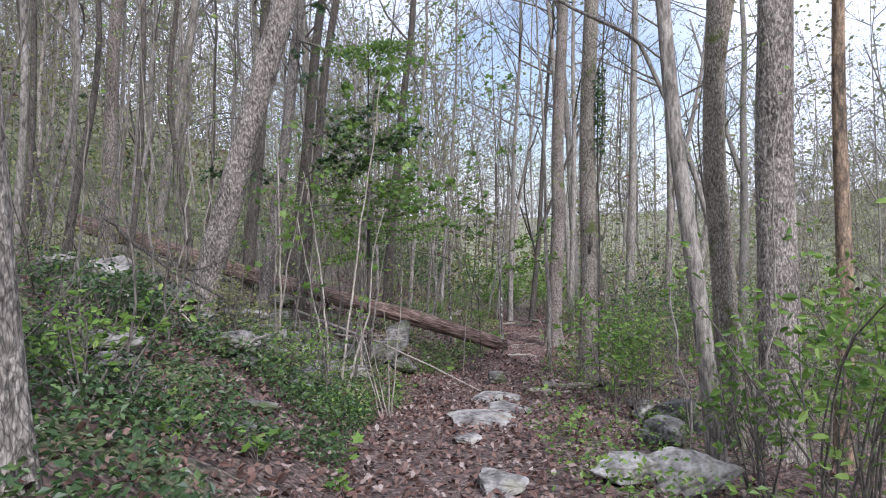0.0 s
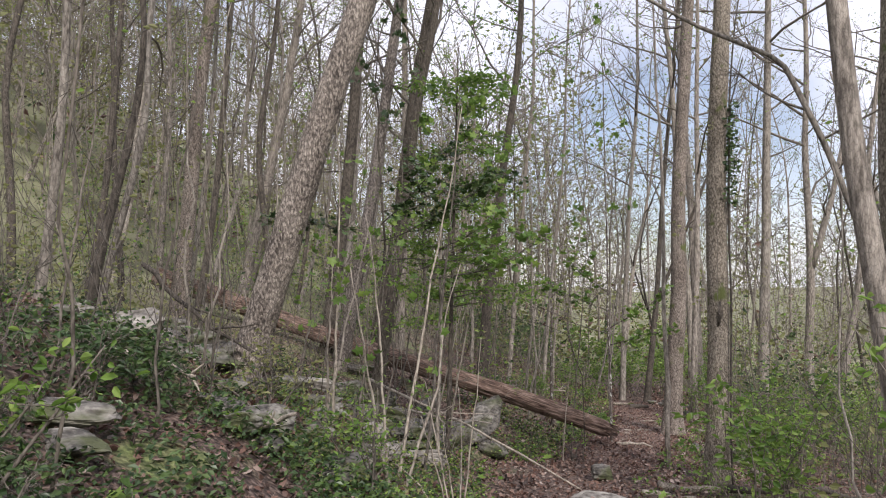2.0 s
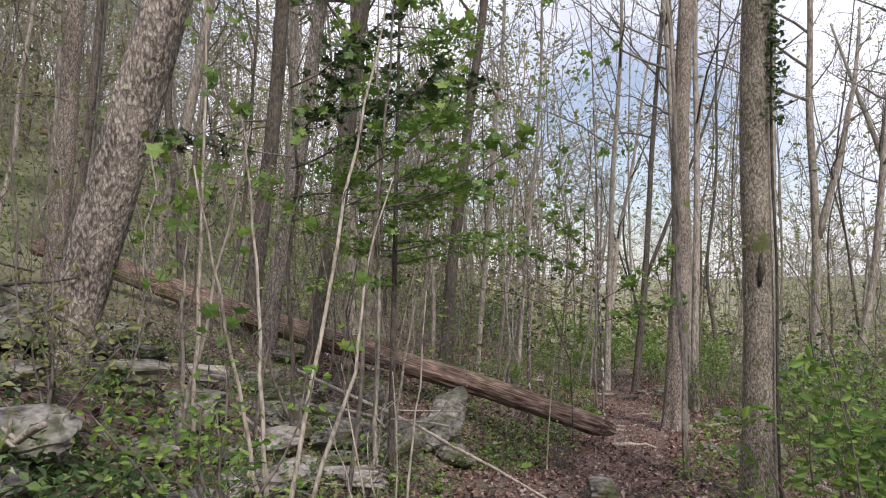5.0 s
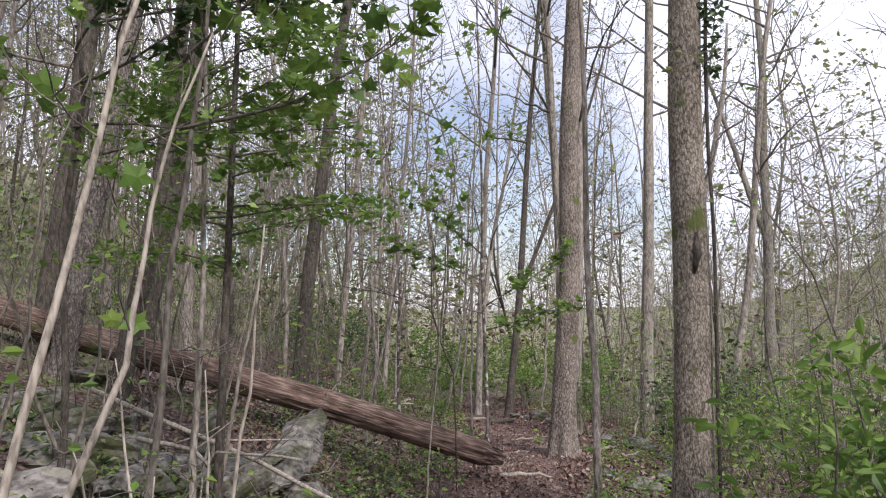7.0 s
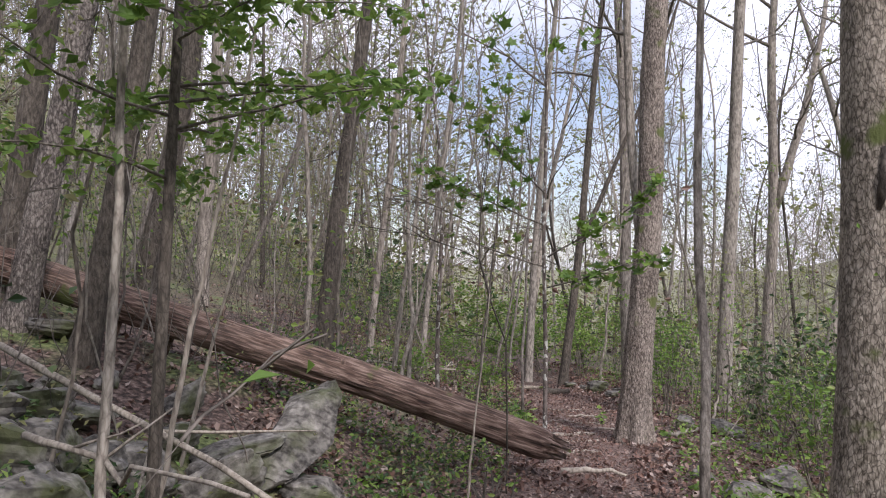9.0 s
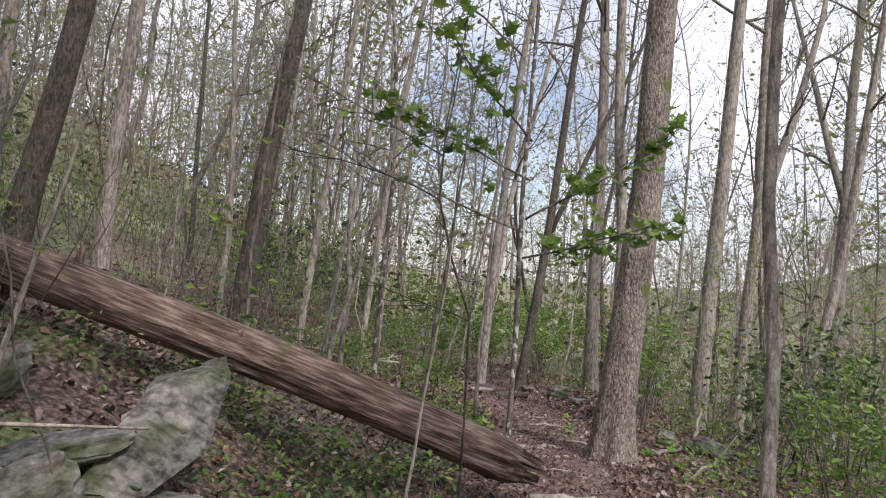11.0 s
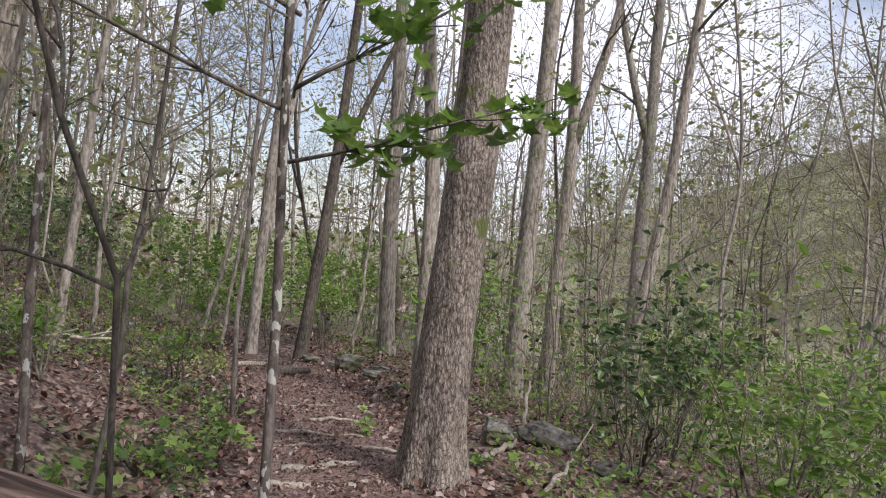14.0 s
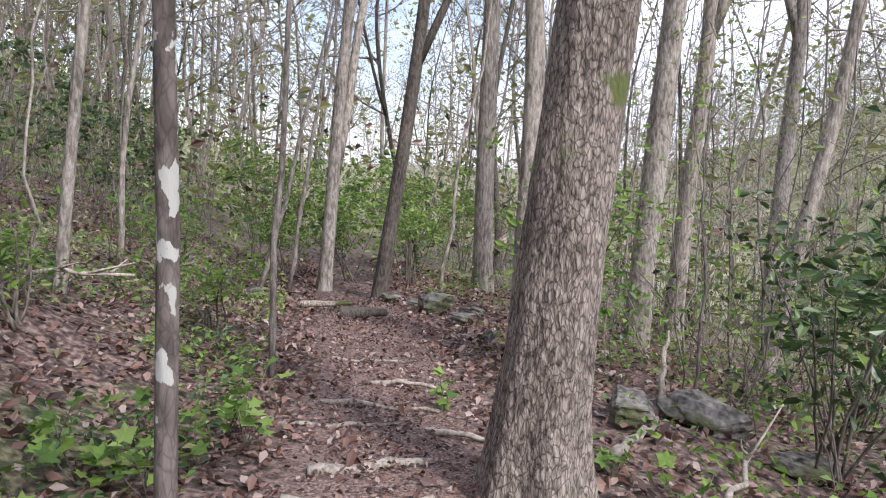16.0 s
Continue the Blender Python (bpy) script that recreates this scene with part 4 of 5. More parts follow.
# the crooked understory sapling beside the log end
cr = empty("sapling", (0.80, 15.80, ground(0.80, 15.80) - 0.13), "crooked dark understory sapling with long bare arching limbs", "sapling")
g_ = Geo()
stem_ = np.array([(0, 0, -0.1), (0.01, 0, 0.7), (0.0, 0.02, 1.30), (-0.12, 0.02, 1.62), (-0.21, 0.05, 1.95), (-0.20, 0.08, 2.4), (-0.12, 0.1, 3.0)])
g_.tube(stem_, [0.0075, 0.007, 0.0068, 0.0065, 0.0058, 0.0045, 0.003], 8)
part_mesh("stem", g_.mesh("stem", BARK_DARK), cr)
for k_, (s_, d_, l_) in enumerate((((0, 0.02, 1.28), (-0.7, 0.4, 0.25), 0.9), ((0, 0.02, 1.3), (0.2, 0.75, 0.5), 0.6), ((-0.12, 0.02, 1.62), (-0.1, 0.7, 0.5), 0.8),
                                  ((-0.21, 0.05, 1.95), (-0.9, 0.2, 0.6), 1.2), ((-0.2, 0.08, 2.3), (0.1, 0.5, 0.9), 0.9), ((-0.2, 0.08, 2.2), (-0.8, -0.2, 0.3), 1.1))):
    g_ = Geo()
    p_ = limb_path(rng, s_, d_, l_, 8, 0.09, 0.2)
    g_.tube(p_, np.linspace(0.0055, 0.002, 8), 5)
    for j_ in range(4):
        g_.tube(limb_path(rng, p_[2 + j_], np.array(d_) + rng.normal(0, 0.5, 3) - (0.35, 0, 0), l_ * 0.3, 4, 0.15, 0.1), [0.004, 0.003, 0.0025, 0.002], 4)
    part_mesh("limb", g_.mesh("limb", BARK_DARK), cr)

MAPLE_S = "young maple sapling with fresh green lobed leaves"
m1_ = sapling(-0.69, 11.52, 4.2, 0.02, MAPLE_S, (0.1, 0), TWIG, 190, 0.09, LEAF_GREEN, LEAFM, 2, 11, 0.45, 1.2)
bough(m1_, (0.2, 0, 2.2), (0.9, -0.3, 0.25), 1.1, 60, 0.10, 21, TWIG)
bough(m1_, (0.2, 0, 2.5), (0.7, -0.6, 0.3), 1.1, 60, 0.10, 22, TWIG)
sapling(-0.56, 9.96, 3.6, 0.016, "clump of pale thin stems with sparse leaves", (0.05, 0), STICK, 70, 0.08, LEAF_GREEN, LEAFM, 3, 6, 0.3, 0.8, stems=4)
sapling(-1.36, 10.51, 3.4, 0.016, "clump of pale thin stems with sparse leaves", (-0.1, 0), STICK, 60, 0.08, LEAF_GREEN, LEAFM, 4, 6, 0.3, 0.8, stems=3)
sapling(-0.12, 10.48, 1.7, 0.011, "clump of pale thin stems with sparse leaves", (0.0, 0), STICK, 40, 0.05, LEAF_SPRING, None, 5, 5, 0.3, 0.5, stems=5)
sapling(-0.80, 12.69, 4.5, 0.026, "pale smooth sapling standing among the rocks", (0.004, 0), BARK_PALE, 30, 0.06, LEAF_SPRING, None, 6, 7, 0.5, 0.9)
sapling(-0.86, 13.15, 2.6, 0.018, "leaning bleached pole among the rocks", (0.19, 0), STICK, 0, seed=7, limbs=2, reach=0.3)
sapling(-1.43, 14.93, 2.0, 0.018, "leaning bleached pole among the rocks", (0.22, 0.1), STICK, 0, seed=8, limbs=2, reach=0.3)
sapling(0.50, 15.10, 1.6, 0.010, "thin pale bare sapling by the log", (0.12, 0.02), STICK, 0, seed=9, limbs=2, reach=0.3)
sapling(2.03, 14.68, 8.0, 0.036, "slender dark sapling bowed over the valley side", (-0.03, 0.03), BARK_GREY, 60, 0.05, seed=10, limbs=7, first=0.5, reach=1.2)
for k_, (x_, y_, h_, r_, l_, m_) in enumerate(((-0.33, 17.90, 5, .022, .17, BARK_PALE), (0.06, 18.35, 6, .028, -.01, BARK_LICHEN), (-0.58, 19.27, 6, .034, .11, BARK_PALE), (-0.27, 18.80, 5, .03, .0, BARK_PALE),
                                          (1.09, 20.87, 6, .024, .02, BARK_GREY), (-1.76, 19.74, 7, .04, -.01, BARK_PALE), (-0.32, 22.56, 7, .028, .08, BARK_PALE), (0.46, 17.81, 4, .016, .1, TWIG),
                                          (0.62, 24.91, 5, .03, .2, BARK_PALE), (0.90, 25.27, 6, .03, .15, BARK_PALE), (-0.85, 17.54, 4, .02, .05, TWIG), (2.79, 24.82, 6, .025, .1, BARK_PALE))):
    sapling(x_, y_, h_, r_, "thin pale bare sapling on the leafy slope", (l_, 0), m_, 50, 0.05, LEAF_OLIVE, None, 30 + k_, 8, 0.35, 1.0)

# the young evergreen and the dark-leaved tree over the log
ev = empty("young_evergreen", (-0.79, 13.05, ground(-0.79, 13.05)), "young evergreen with dense drooping green sprays", "evergreen tree")
g_, e_ = Geo(), Geo()
ax_ = np.stack([np.linspace(0, 0.25, 12), np.zeros(12), np.linspace(-0.1, 5.4, 12)], -1)
e_.tube(ax_, np.linspace(0.035, 0.008, 12), 8)
part_mesh("trunk", e_.mesh("trunk", BARK_DARK), ev)
sp_ = []
b_ = Geo()
for k_ in range(46):
    h_ = rng.uniform(1.8, 5.0)
    a_ = rng.uniform(0, 6.28)
    l_ = (1.25 - 0.18 * (h_ - 2)) * rng.uniform(0.7, 1.1)
    p_ = limb_path(rng, (0.045 * h_, 0, h_), (math.cos(a_), math.sin(a_), 0.15), l_, 6, 0.08, -0.35)
    b_.tube(p_, np.linspace(0.008, 0.002, 6), 4)
    for q_ in range(130):
        t_ = rng.uniform(0.25, 1) * 5
        i_ = min(int(t_), 4)
        sp_.append(p_[i_] + (p_[i_ + 1] - p_[i_]) * (t_ - i_) + rng.normal(0, 0.09, 3) * (1, 1, 0.35))
tagged(part_mesh("branch_spray", b_.mesh("branch_spray", TWIG), ev), kind="stuff")
g_.leaves(np.array(sp_), 0.065, rng, 0.7)
tagged(part_mesh("sprays", g_.mesh("sprays", LEAF_GREEN, False), ev), kind="stuff")

LIGHT_SH = "leafy light green shrub crowding the trailside"
DARK_SH = "broad-leaved dark green shrub on the valley side"
for k_, (x_, y_, w_, h_, lm_, n_, lf_, sh_, lb_) in enumerate((
        (3.17, 6.42, .8, 1.9, LEAF_SPRING, 300, .085, None, LIGHT_SH), (3.58, 6.78, .9, 2.1, LEAF_SPRING, 300, .085, None, LIGHT_SH), (3.81, 5.98, .9, 1.9, LEAF_SPRING, 300, .085, None, LIGHT_SH),
        (3.28, 7.73, .7, 1.5, LEAF_GREEN, 300, .085, None, LIGHT_SH), (4.12, 7.90, .9, 2.0, LEAF_SPRING, 300, .085, None, LIGHT_SH),
        (2.62, 11.43, .7, 1.6, LEAF_GREEN, 420, .09, None, LIGHT_SH), (3.12, 12.53, .8, 1.6, LEAF_SPRING, 500, .07, None, LIGHT_SH), (3.25, 12.88, .8, 1.6, LEAF_SPRING, 500, .06, None, LIGHT_SH),
        (4.23, 19.63, .8, 1.7, LEAF_DARK, 420, .09, None, DARK_SH), (5.37, 20.95, .9, 1.9, LEAF_DARK, 420, .09, None, DARK_SH), (5.63, 21.35, 1.0, 1.6, LEAF_GREEN, 700, .07, None, LIGHT_SH),
        (3.95, 17.55, .8, 1.1, LEAF_GREEN, 500, .07, None, LIGHT_SH), (4.68, 18.66, .9, 1.3, LEAF_GREEN, 600, .06, None, LIGHT_SH), (3.15, 20.95, .6, 1.4, LEAF_GREEN, 500, .07, None, LIGHT_SH),
        (3.63, 23.07, .8, 1.7, LEAF_GREEN, 600, .07, None, LIGHT_SH), (5.56, 18.23, .9, 1.5, LEAF_SPRING, 600, .06, None, LIGHT_SH), (6.26, 19.86, 1.0, 1.8, LEAF_SPRING, 600, .06, None, LIGHT_SH),
        (0.32, 27.43, 1.2, 1.9, LEAF_GREEN, 900, .08, None, "bright green understory shrub beyond the trail bend"), (1.49, 28.83, 1.2, 1.7, LEAF_SPRING, 900, .08, None, "bright green understory shrub beyond the trail bend"),
        (2.70, 27.55, 1.1, 1.6, LEAF_SPRING, 900, .08, None, "bright green understory shrub beyond the trail bend"), (3.86, 29.95, 1.3, 1.8, LEAF_GREEN, 900, .08, None, "bright green understory shrub beyond the trail bend"),
        (-1.03, 25.95, 1.2, 1.6, LEAF_DARK, 900, .08, None, "dark evergreen understory shrub on the slope"), (-2.19, 24.55, 1.2, 1.4, LEAF_DARK, 900, .08, None, "dark evergreen understory shrub on the slope"),
        (1.69, 26.19, .9, 1.2, LEAF_GREEN, 700, .08, None, "bright green understory shrub beyond the trail bend"), (2.49, 26.07, .8, 1.3, LEAF_SPRING, 600, .08, None, "bright green understory shrub beyond the trail bend"), (0.91, 25.55, .8, 1.0, LEAF_GREEN, 600, .07, None, "bright green understory shrub beyond the trail bend"),
        (0.52, 22.23, .7, .7, LEAF_GREEN, 500, .06, None, "low green shrub at the trail edge"), (0.09, 23.19, .8, .9, LEAF_GREEN, 600, .06, None, "low green shrub at the trail edge"),
        (-0.37, 20.67, .5, .6, LEAF_GREEN, 300, .06, None, "low green shrub at the trail edge"),
        (-2.00, 7.75, .55, .55, LEAF_DARK, 600, .055, None, "dark glossy-leaved shrub on the rocky slope"), (-1.80, 8.40, .55, .5, LEAF_DARK, 600, .055, None, "dark glossy-leaved shrub on the rocky slope"), (-0.95, 5.9, .35, .22, LEAF_DARK, 300, .045, None, "low dark shrub at the start of the trail"), (-1.7, 6.8, .4, .28, LEAF_DARK, 320, .045, None, "dark glossy-leaved shrub on the rocky slope"),
        (-1.50, 9.47, .5, .8, LEAF_OLIVE, 260, .05, None, "thin sparse shrub on the rocky slope"), (-0.51, 9.23, .5, .9, LEAF_SPRING, 260, .05, None, "thin sparse shrub on the rocky slope"),
        (-0.97, 5.77, .5, .7, LEAF_SPRING, 260, .06, None, "thin sparse shrub on the rocky slope"), (0.71, 15.27, .25, .5, LEAF_SPRING, 50, .05, None, "small leafy seedling by the log"))):
    shrub(x_, y_, w_, h_, lb_, lm_, n_, lf_, 7, k_, sh_)


# ---- scattered saplings and woods ----
def clear_of(x, y, taken, gap):
    return all((x - a) ** 2 + (y - b) ** 2 > gap * gap for a, b in taken)


taken = [(o.location.x, o.location.y) for o in bpy.data.objects if o.name.startswith("tree") and o.type == "EMPTY"]

brush_templates = []
for k_ in range(10):
    brush_templates.append(sapling(-9 - k_ * 0.7, 12 + k_, rng.uniform(1.6, 4.5), rng.uniform(0.006, 0.014), ("thin bare grey sapling in the understory", "thin leafy sapling in the understory")[k_ % 2],
                                   (rng.normal(0, 0.08), rng.normal(0, 0.08)), (TWIG, TWIG, BARK_PALE)[k_ % 3], (16, 70)[k_ % 2], 0.05, (LEAF_SPRING, LEAF_OLIVE)[k_ % 3 == 0], None, 100 + k_, 6, 0.3, 0.7, waver=3.0))
    tagged(brush_templates[-1], group="understory saplings")
count = 0
while count < 180:
    y_ = rng.uniform(4, 32)
    x_ = float(trail_x(y_)) + rng.choice([-1, -1, 1]) * (1.9 + abs(rng.normal(0, 4.5)))
    if x_ < -10 or x_ > 12 or not clear_of(x_, y_, taken, 0.3):
        continue
    if 13.5 < y_ < 18.5 and -1.6 < x_ < 0.9 and rng.uniform() < 0.8:
        continue
    copy_thing(brush_templates[count % 10], pose(x_, y_, ground(x_, y_), 0, 0, rng.uniform(0, 360)))
    count += 1

wood_templates = []
LEAVES_W = (LEAF_SPRING, LEAF_OLIVE, LEAF_OLIVE)
for k_ in range(12):
    hh_ = rng.uniform(8, 16)
    wood_templates.append(tree(-16 - 1.3 * k_, 12 + 2.2 * k_, rng.uniform(0.03, 0.075), ("tall thin grey forest tree on the wooded slope", "slender pale forest tree on the wooded slope", "thin dark forest tree on the wooded slope")[k_ % 3],
                               rng.normal(0.05, 0.06), hh_, (BARK_GREY, BARK_PALE, BARK_DARK)[k_ % 3], first=hh_ * rng.uniform(0.22, 0.4), limbs=16, reach=rng.uniform(2.2, 3.6),
                               leaves=(480, 800)[k_ % 2], leaf_size=0.065, leaf_mat_=LEAVES_W[k_ % 3], seed=100 + k_, sides=8, n=18, sub=4, twigs=3, sway=0.07,
                               bend=(rng.normal(0, 0.5), rng.normal(0, 0.5)), fork=(hh_ * rng.uniform(0.25, 0.5), rng.choice([-0.7, 0.7]), hh_ * 0.45, 0.03) if k_ % 2 else None))
    tagged(wood_templates[-1], group="forest trees")
count = 0
while count < 140:
    y_ = rng.uniform(11, 52)
    half = 4 + 0.75 * (y_ - 4)
    x_ = float(trail_x(y_)) + rng.uniform(-half, half * 0.85)
    d_ = x_ - float(trail_x(y_))
    if abs(d_) < (2.2 if y_ < 27 else 0.3) or not clear_of(x_, y_, taken, 0.7):
        continue
    if y_ < 27 and -3.5 < d_ < 8.0 or y_ < 20 and -5 < d_ < 8:
        continue
    if d_ > 5 and rng.uniform() < 0.3:
        continue
    taken.append((x_, y_))
    copy_thing(wood_templates[int(rng.integers(0, 12))], pose(x_, y_, ground(x_, y_), 0, 0, rng.uniform(-60, 60)))
    count += 1


# Unseen trees added behind and beside the trail start, to shade the ground.
for k_ in range(46):
    x_, y_ = rng.uniform(-14, 14), rng.uniform(-14, 6)
    d_ = x_ - float(trail_x(y_))
    if abs(d_) < 1.8 or y_ > 1 and abs(d_) < 5 or not clear_of(x_, y_, taken, 0.8):
        continue
    taken.append((x_, y_))
    copy_thing(wood_templates[int(rng.integers(0, 12))], pose(x_, y_, ground(x_, y_), 0, 0, rng.uniform(-60, 60)))


# ---- far woods, brush, leaf litter and herbs: too many to count ----
def stamp(name, templates, places, label, category, mat):
    """Many small copies of a few shapes, joined into one mesh."""
    vs, fs, n = [], [], 0
    for x, y, z, a, s in places:
        v, f = templates[int(rng.integers(0, len(templates)))]
        c, sn = math.cos(a) * s, math.sin(a) * s
        vs.append(v @ np.array([[c, sn, 0], [-sn, c, 0], [0, 0, s]]) + np.array([x, y, z]))
        fs.append([[i + n for i in q] for q in f])
        n += len(v)
    me = mesh_of(name, np.concatenate(vs).tolist(), [q for f in fs for q in f], mat, False)
    return tagged(new(name, me), label, category, kind="stuff")


def far_shapes(leafy):
    out = []
    for k in range(10):
        g, tips = Geo(), []
        hh = rng.uniform(9, 15)
        n = 6
        w = np.cumsum(rng.normal(0, 0.32, (n, 2)), axis=0)
        ax = np.stack([w[:, 0], w[:, 1], np.linspace(-0.5, hh, n)], -1)
        ax[0, :2] = 0
        if not leafy:
            g.tube(ax, np.linspace(rng.uniform(0.03, 0.07), 0.012, n), 4, False)
        for _ in range(17):
            h = rng.uniform(0.15, 1) * hh
            p = np.array([np.interp(h, ax[:, 2], ax[:, i]) for i in range(3)])
            b = limb_path(rng, p, (rng.normal(), rng.normal(), 0.55), rng.uniform(1.2, 3.4), 4, 0.25, 0.4)
            if not leafy:
                g.tube(b, [0.025, 0.018, 0.012, 0.008], 3, False)
            for _ in range(4):
                tw = limb_path(rng, b[int(rng.integers(1, 3))], b[3] - b[1] + rng.normal(0, 0.6, 3), 0.9, 3, 0.2, 0.3)
                if not leafy:
                    g.tube(tw[::2], [0.014, 0.007], 3, False)
                tips += [tw[1], tw[2], b[3]]
        if leafy:
            tips = np.array(tips)
            g.leaves(tips[rng.integers(0, len(tips), 150)] + rng.normal(0, 0.3, (150, 3)), 0.21, rng, 0.2)
        out.append((np.concatenate(g.v), g.f))
    return out


def far_places(count):
    out = []
    while len(out) < count:
        a = rng.uniform(-1.15, 1.15)
        d = 26 + 120 * rng.uniform() ** 1.5
        x, y = math.sin(a) * d, 6 + math.cos(a) * d
        if y < 14 or (6 < x < 45 and d < 75 and rng.uniform() < 0.75) or (x < 6 and d < 45 and rng.uniform() < 0.3):
            continue
        out.append((x, y, ground(x, y), rng.uniform(0, 6.28), rng.uniform(0.7, 1.25)))
    return out


def hill_places(count, x0, x1, y0, y1):
    out = []
    for _ in range(count):
        x, y = rng.uniform(x0, x1), rng.uniform(y0, y1)
        out.append((x, y, ground(x, y), rng.uniform(0, 6.28), rng.uniform(0.6, 1.05)))
    return out


spots = far_places(480) + hill_places(300, 34, 100, 30, 150) + hill_places(200, -48, -9, 16, 62) + hill_places(60, 9, 40, 28, 80)
stamp("far_woods", far_shapes(False), spots, "distant bare grey woods covering the valley sides", "woods", FAR_BARK_HAZED)
stamp("far_leaves", far_shapes(True), spots, "distant haze of fresh olive spring leaves in the woods", "foliage", LEAF_OLIVE)


def tidy_scatter(count, spread, lo=2.5, hi=25.0):
    y = lo + (hi - lo) * rng.uniform(0, 1, count)
    d = rng.normal(0, spread, count)
    x = trail_x(y) + d
    return x, y, d


def litter(count, spread, size, name, lo=2.5, hi=25.0):
    x, y, d = tidy_scatter(count, spread, lo, hi)
    keep = (np.abs(d) > 0.45) | (rng.uniform(0, 1, count) < np.where(y < 16.5, 0.8, 0.10 if size > 0.05 else 1.0))
    x, y = x[keep], y[keep]
    z = gz(x, y) + rng.uniform(0.004, 0.035, len(x))
    g = Geo()
    g.leaves(np.stack([x, y, z], -1), size, rng, 0.82, LEAFD, 0.4)
    tagged(new(name, g.mesh(name, LITTER, False)), "carpet of dry reddish-brown fallen leaves on the forest floor" if size > 0.05 else "crumbled dry leaf fragments trodden into the dirt trail", "leaf litter", kind="stuff")


litter(46000, 2.8, 0.068, "leaf_litter", 2.3, 29.0)
litter(9000, 0.42, 0.034, "leaf_crumbs", 14.0, 24.5)


def herbs(count, name, label, mat, size, lo, hi, side, spread, height, bare=0.05):
    y = rng.uniform(lo, hi, count * 3)
    x = trail_x(y) + side * (0.75 + np.abs(rng.normal(0, spread, count * 3)))
    keep = vnoise(x * 0.9, y * 0.9, 33) + 0.5 * vnoise(x * 2.1, y * 2.1, 34) > bare
    x, y = x[keep][:count], y[keep][:count]
    z = gz(x, y) + rng.uniform(0.02, height, len(x))
    g = Geo()
    g.leaves(np.stack([x, y, z], -1), size, rng, 0.75, None, 0.3)
    tagged(new(name, g.mesh(name, mat, False)), label, "ground plants", kind="stuff")


herbs(6500, "ground_plants", "patches of low fresh green woodland plants", LEAF_SPRING, 0.05, 3, 24, -1, 2.2, 0.22)
herbs(7000, "valley_side_plants", "dense low green plants and vines on the valley side", LEAF_GREEN, 0.055, 3, 27, 1, 2.6, 0.35)
herbs(9000, "dark_slope_plants", "low dark evergreen plants on the rocky slope", LEAF_DARK, 0.055, 4, 22, -1, 3.2, 0.3)
herbs(12000, "trailside_plants", "thick low green plants beside the start of the trail", LEAF_DARK, 0.055, 3.0, 9.5, -1, 1.7, 0.2, -0.45)
herbs(5000, "slope_plants", "dull olive undergrowth on the rocky slope", LEAF_OLIVE, 0.05, 6, 30, -1, 4.5, 0.5)


def thicket(count, name, label):
    g = Geo()
    for _ in range(count):
        y = rng.uniform(5, 34)
        x = float(trail_x(y)) + rng.choice([-1, 1]) * (2.3 + abs(rng.normal(0, 5)))
        if 13.8 < y < 18.5 and -1.8 < x < 1.2:
            continue
        h = rng.uniform(0.5, 2.6) * (1 if abs(x) > 2 else 0.6)
        b = (x, y, ground(x, y) - 0.03)
        p = limb_path(rng, b, (rng.normal(0, 0.25), rng.normal(0, 0.25), 1), h, 5, 0.14, 0.1)
        g.tube(p, np.linspace(rng.uniform(0.003, 0.009), 0.002, 5), 3, False)
        for _ in range(3):
            k = rng.integers(1, 5)
            g.tube(limb_path(rng, p[k], (rng.normal(), rng.normal(), 0.8), h * 0.3, 3, 0.15, 0.2), [0.003, 0.0025, 0.002], 3, False)
    tagged(new(name, g.mesh(name, TWIG)), label, "brush", kind="stuff")


thicket(1700, "brush", "dense brush of thin bare grey stems")


def understory(count, name, label, mat, size, lo, hi):
    """Fresh leaves on the low growth of the middle distance, in drifts."""
    y = rng.uniform(lo, hi, count * 4)
    x = trail_x(y) + rng.uniform(-0.8, 0.75, count * 4) * (y - 2)
    keep = (vnoise(x * 0.5, y * 0.5, 51) + 0.6 * vnoise(x * 1.3, y * 1.3, 52) > 0.12) & (np.abs(x - trail_x(y)) > np.where(y < 26, 2.2, 0))
    x, y = x[keep][:count], y[keep][:count]
    h = np.abs(rng.normal(0, 0.9, len(x))) + 0.05
    g = Geo()
    g.leaves(np.stack([x, y, gz(x, y) + h], -1), size, rng, 0.5, None, 0.3)
    tagged(new(name, g.mesh(name, mat, False)), label, "undergrowth", kind="stuff")


understory(15000, "understory", "drifts of fresh green understory leaves in the woods", LEAF_SPRING, 0.085, 15, 42)
understory(14000, "dull_understory", "drifts of dull olive understory leaves in the woods", LEAF_OLIVE, 0.085, 10, 46)
understory(8000, "evergreen_understory", "drifts of dark evergreen understory leaves in the woods", LEAF_DARK, 0.09, 13, 40)


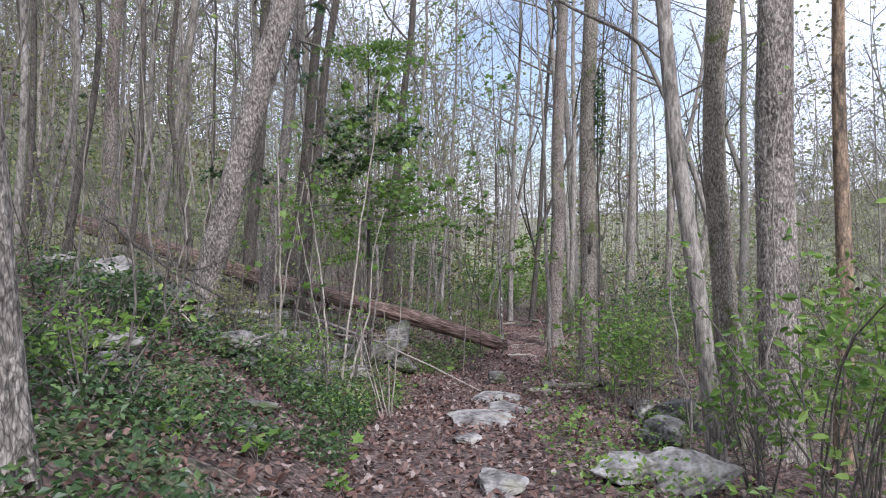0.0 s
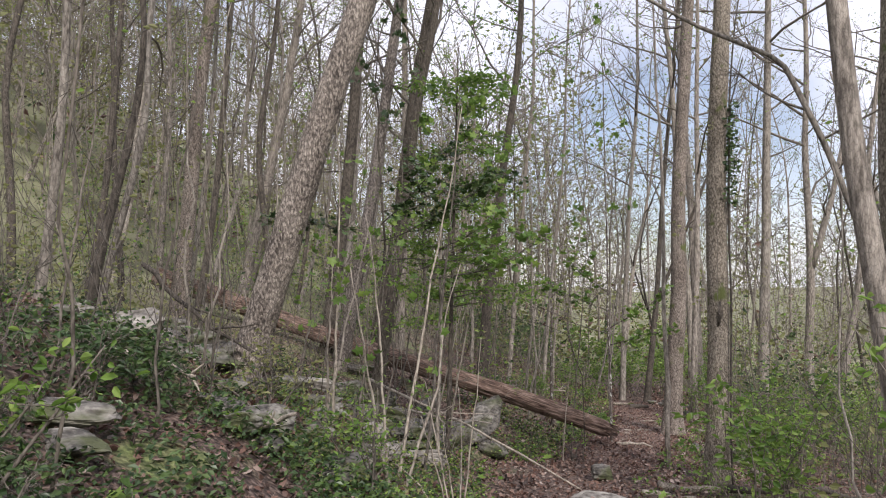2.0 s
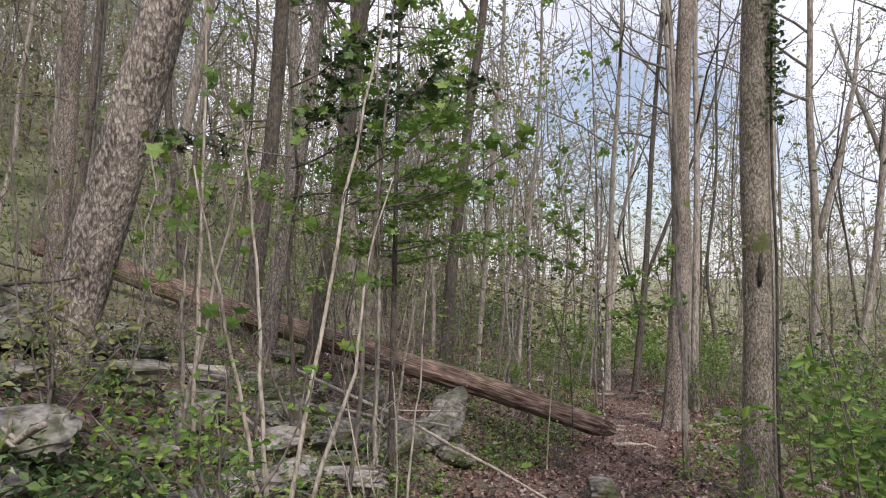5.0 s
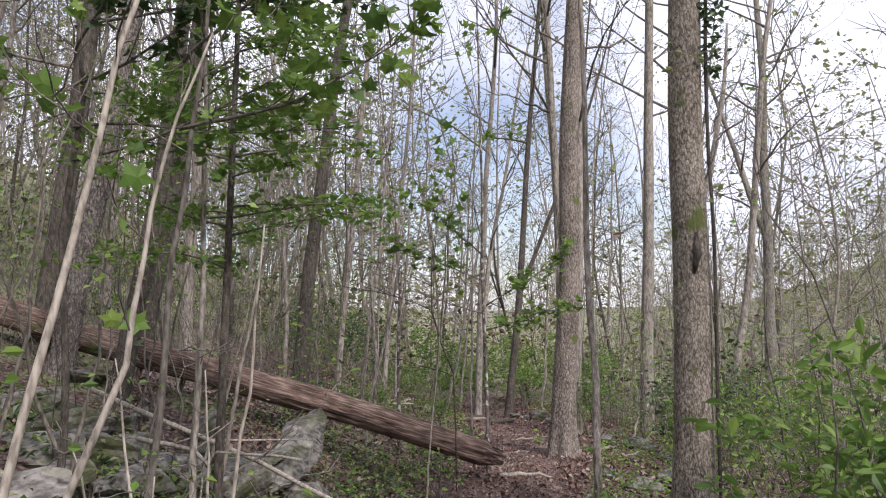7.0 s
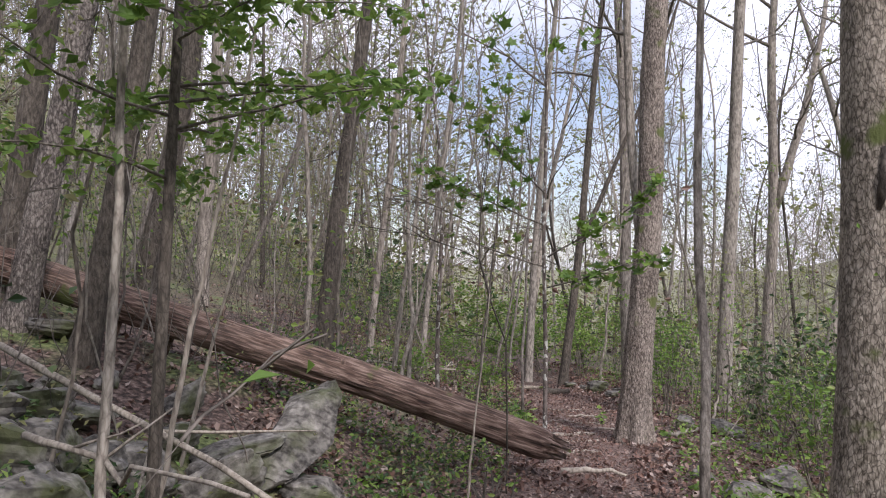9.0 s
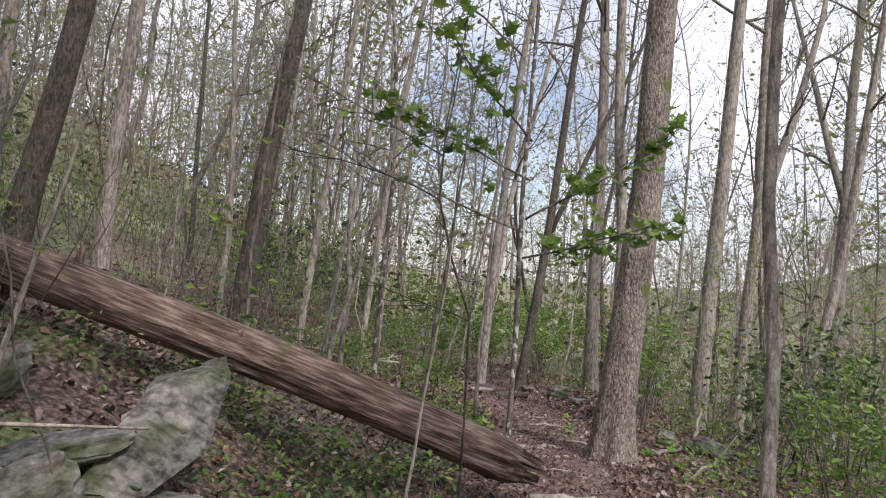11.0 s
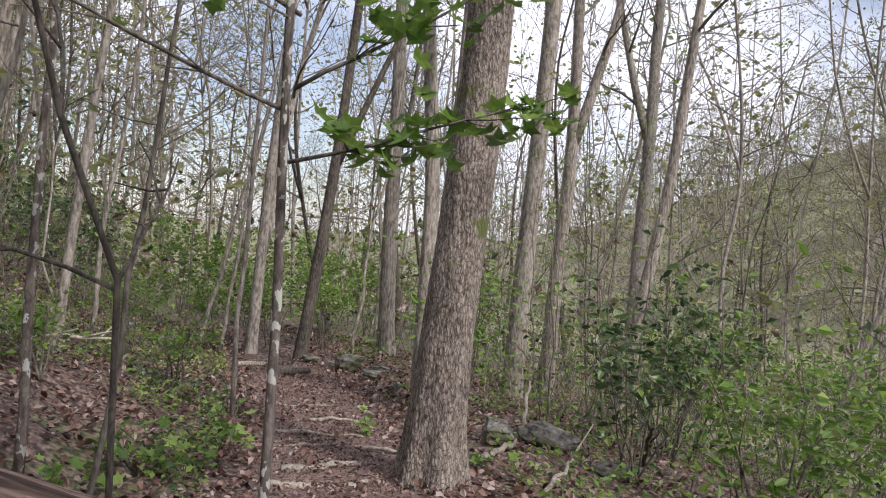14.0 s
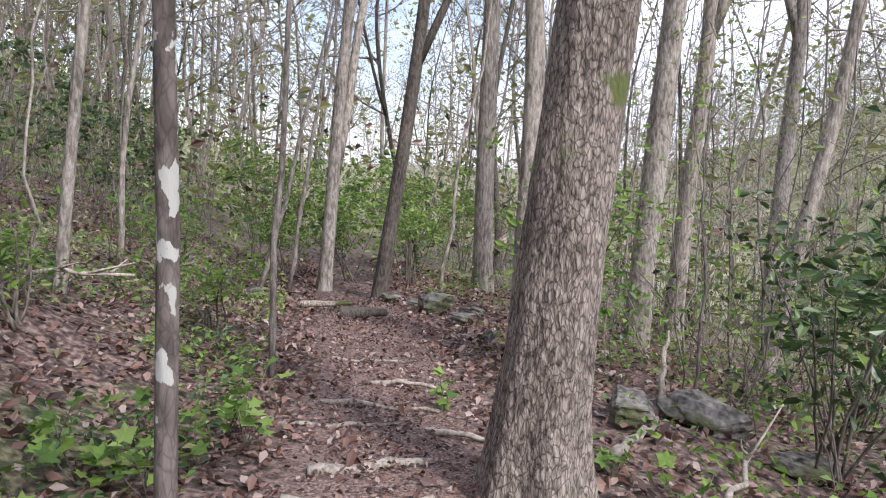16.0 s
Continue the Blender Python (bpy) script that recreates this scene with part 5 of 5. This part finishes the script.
def seedling(x, y, label, seed):
    r = np.random.default_rng(5000 + seed)
    ob = empty("seedling", (x, y, ground(x, y)), label, "seedling", "seedlings in the leaf litter")
    g, lg = Geo(), Geo()
    tops = []
    for _ in range(4):
        p = limb_path(r, (0, 0, -0.02), (r.normal(0, 0.4), r.normal(0, 0.4), 1), r.uniform(0.12, 0.3), 4, 0.1, 0)
        g.tube(p, [0.003, 0.003, 0.0025, 0.002], 4)
        tops += [p[3], p[3] + r.normal(0, 0.03, 3), p[2]]
    tagged(part_mesh("stem_clump", g.mesh("stem_clump", TWIG), ob), kind="stuff")
    lg.leaves(np.array(tops), 0.085, r, 0.85, LEAFM, 0.2)
    tagged(part_mesh("leaves", lg.mesh("leaves", LEAF_SPRING, False), ob), kind="stuff")


for k_, (x_, y_) in enumerate(((0.41, 18.70), (0.57, 18.88), (0.70, 18.96), (0.84, 18.76), (0.63, 19.35), (1.01, 19.55), (1.12, 19.43), (0.36, 19.19), (0.93, 19.11), (1.09, 20.11), (2.14, 20.07), (0.23, 18.23), (-0.03, 17.20), (0.44, 17.08), (-0.30, 15.92), (-0.04, 15.43), (0.30, 14.67),
                              (-0.43, 13.79), (-0.67, 13.11), (-0.21, 12.67), (-0.22, 9.03), (0.05, 7.36), (-0.20, 6.45), (0.24, 6.61), (2.07, 6.61), (1.94, 9.03), (1.73, 10.84), (2.77, 19.11), (2.94, 18.72), (-0.55, 5.97), (-0.23, 6.33), (-0.74, 6.58))):
    seedling(x_, y_, "small seedling with fresh green leaves in dead leaves", k_)


def hill_brush(count, name, label, mat, size):
    """Leafy scrub over the far slopes."""
    a = rng.uniform(-1.1, 1.1, count)
    d = 24 + 110 * rng.uniform(0, 1, count) ** 1.3
    x, y = np.sin(a) * d, 8 + np.cos(a) * d
    keep = vnoise(x * 0.25, y * 0.25, 57) > -0.35
    x, y, d = x[keep], y[keep], d[keep]
    g = Geo()
    g.leaves(np.stack([x, y, gz(x, y) + np.abs(rng.normal(0, 1.6, len(x)))], -1), size, rng, 0.2, None, 0.3)
    tagged(new(name, g.mesh(name, mat, False)), label, "scrub", kind="stuff")


hill_brush(26000, "hill_scrub", "olive scrub covering the far wooded slopes", LEAF_OLIVE, 0.3)
hill_brush(9000, "dark_hill_scrub", "dark evergreen scrub on the far wooded slopes", LEAF_DARK, 0.32)
hill_brush(9000, "dry_hill_scrub", "dry brown scrub on the far wooded slopes", LITTER, 0.28)
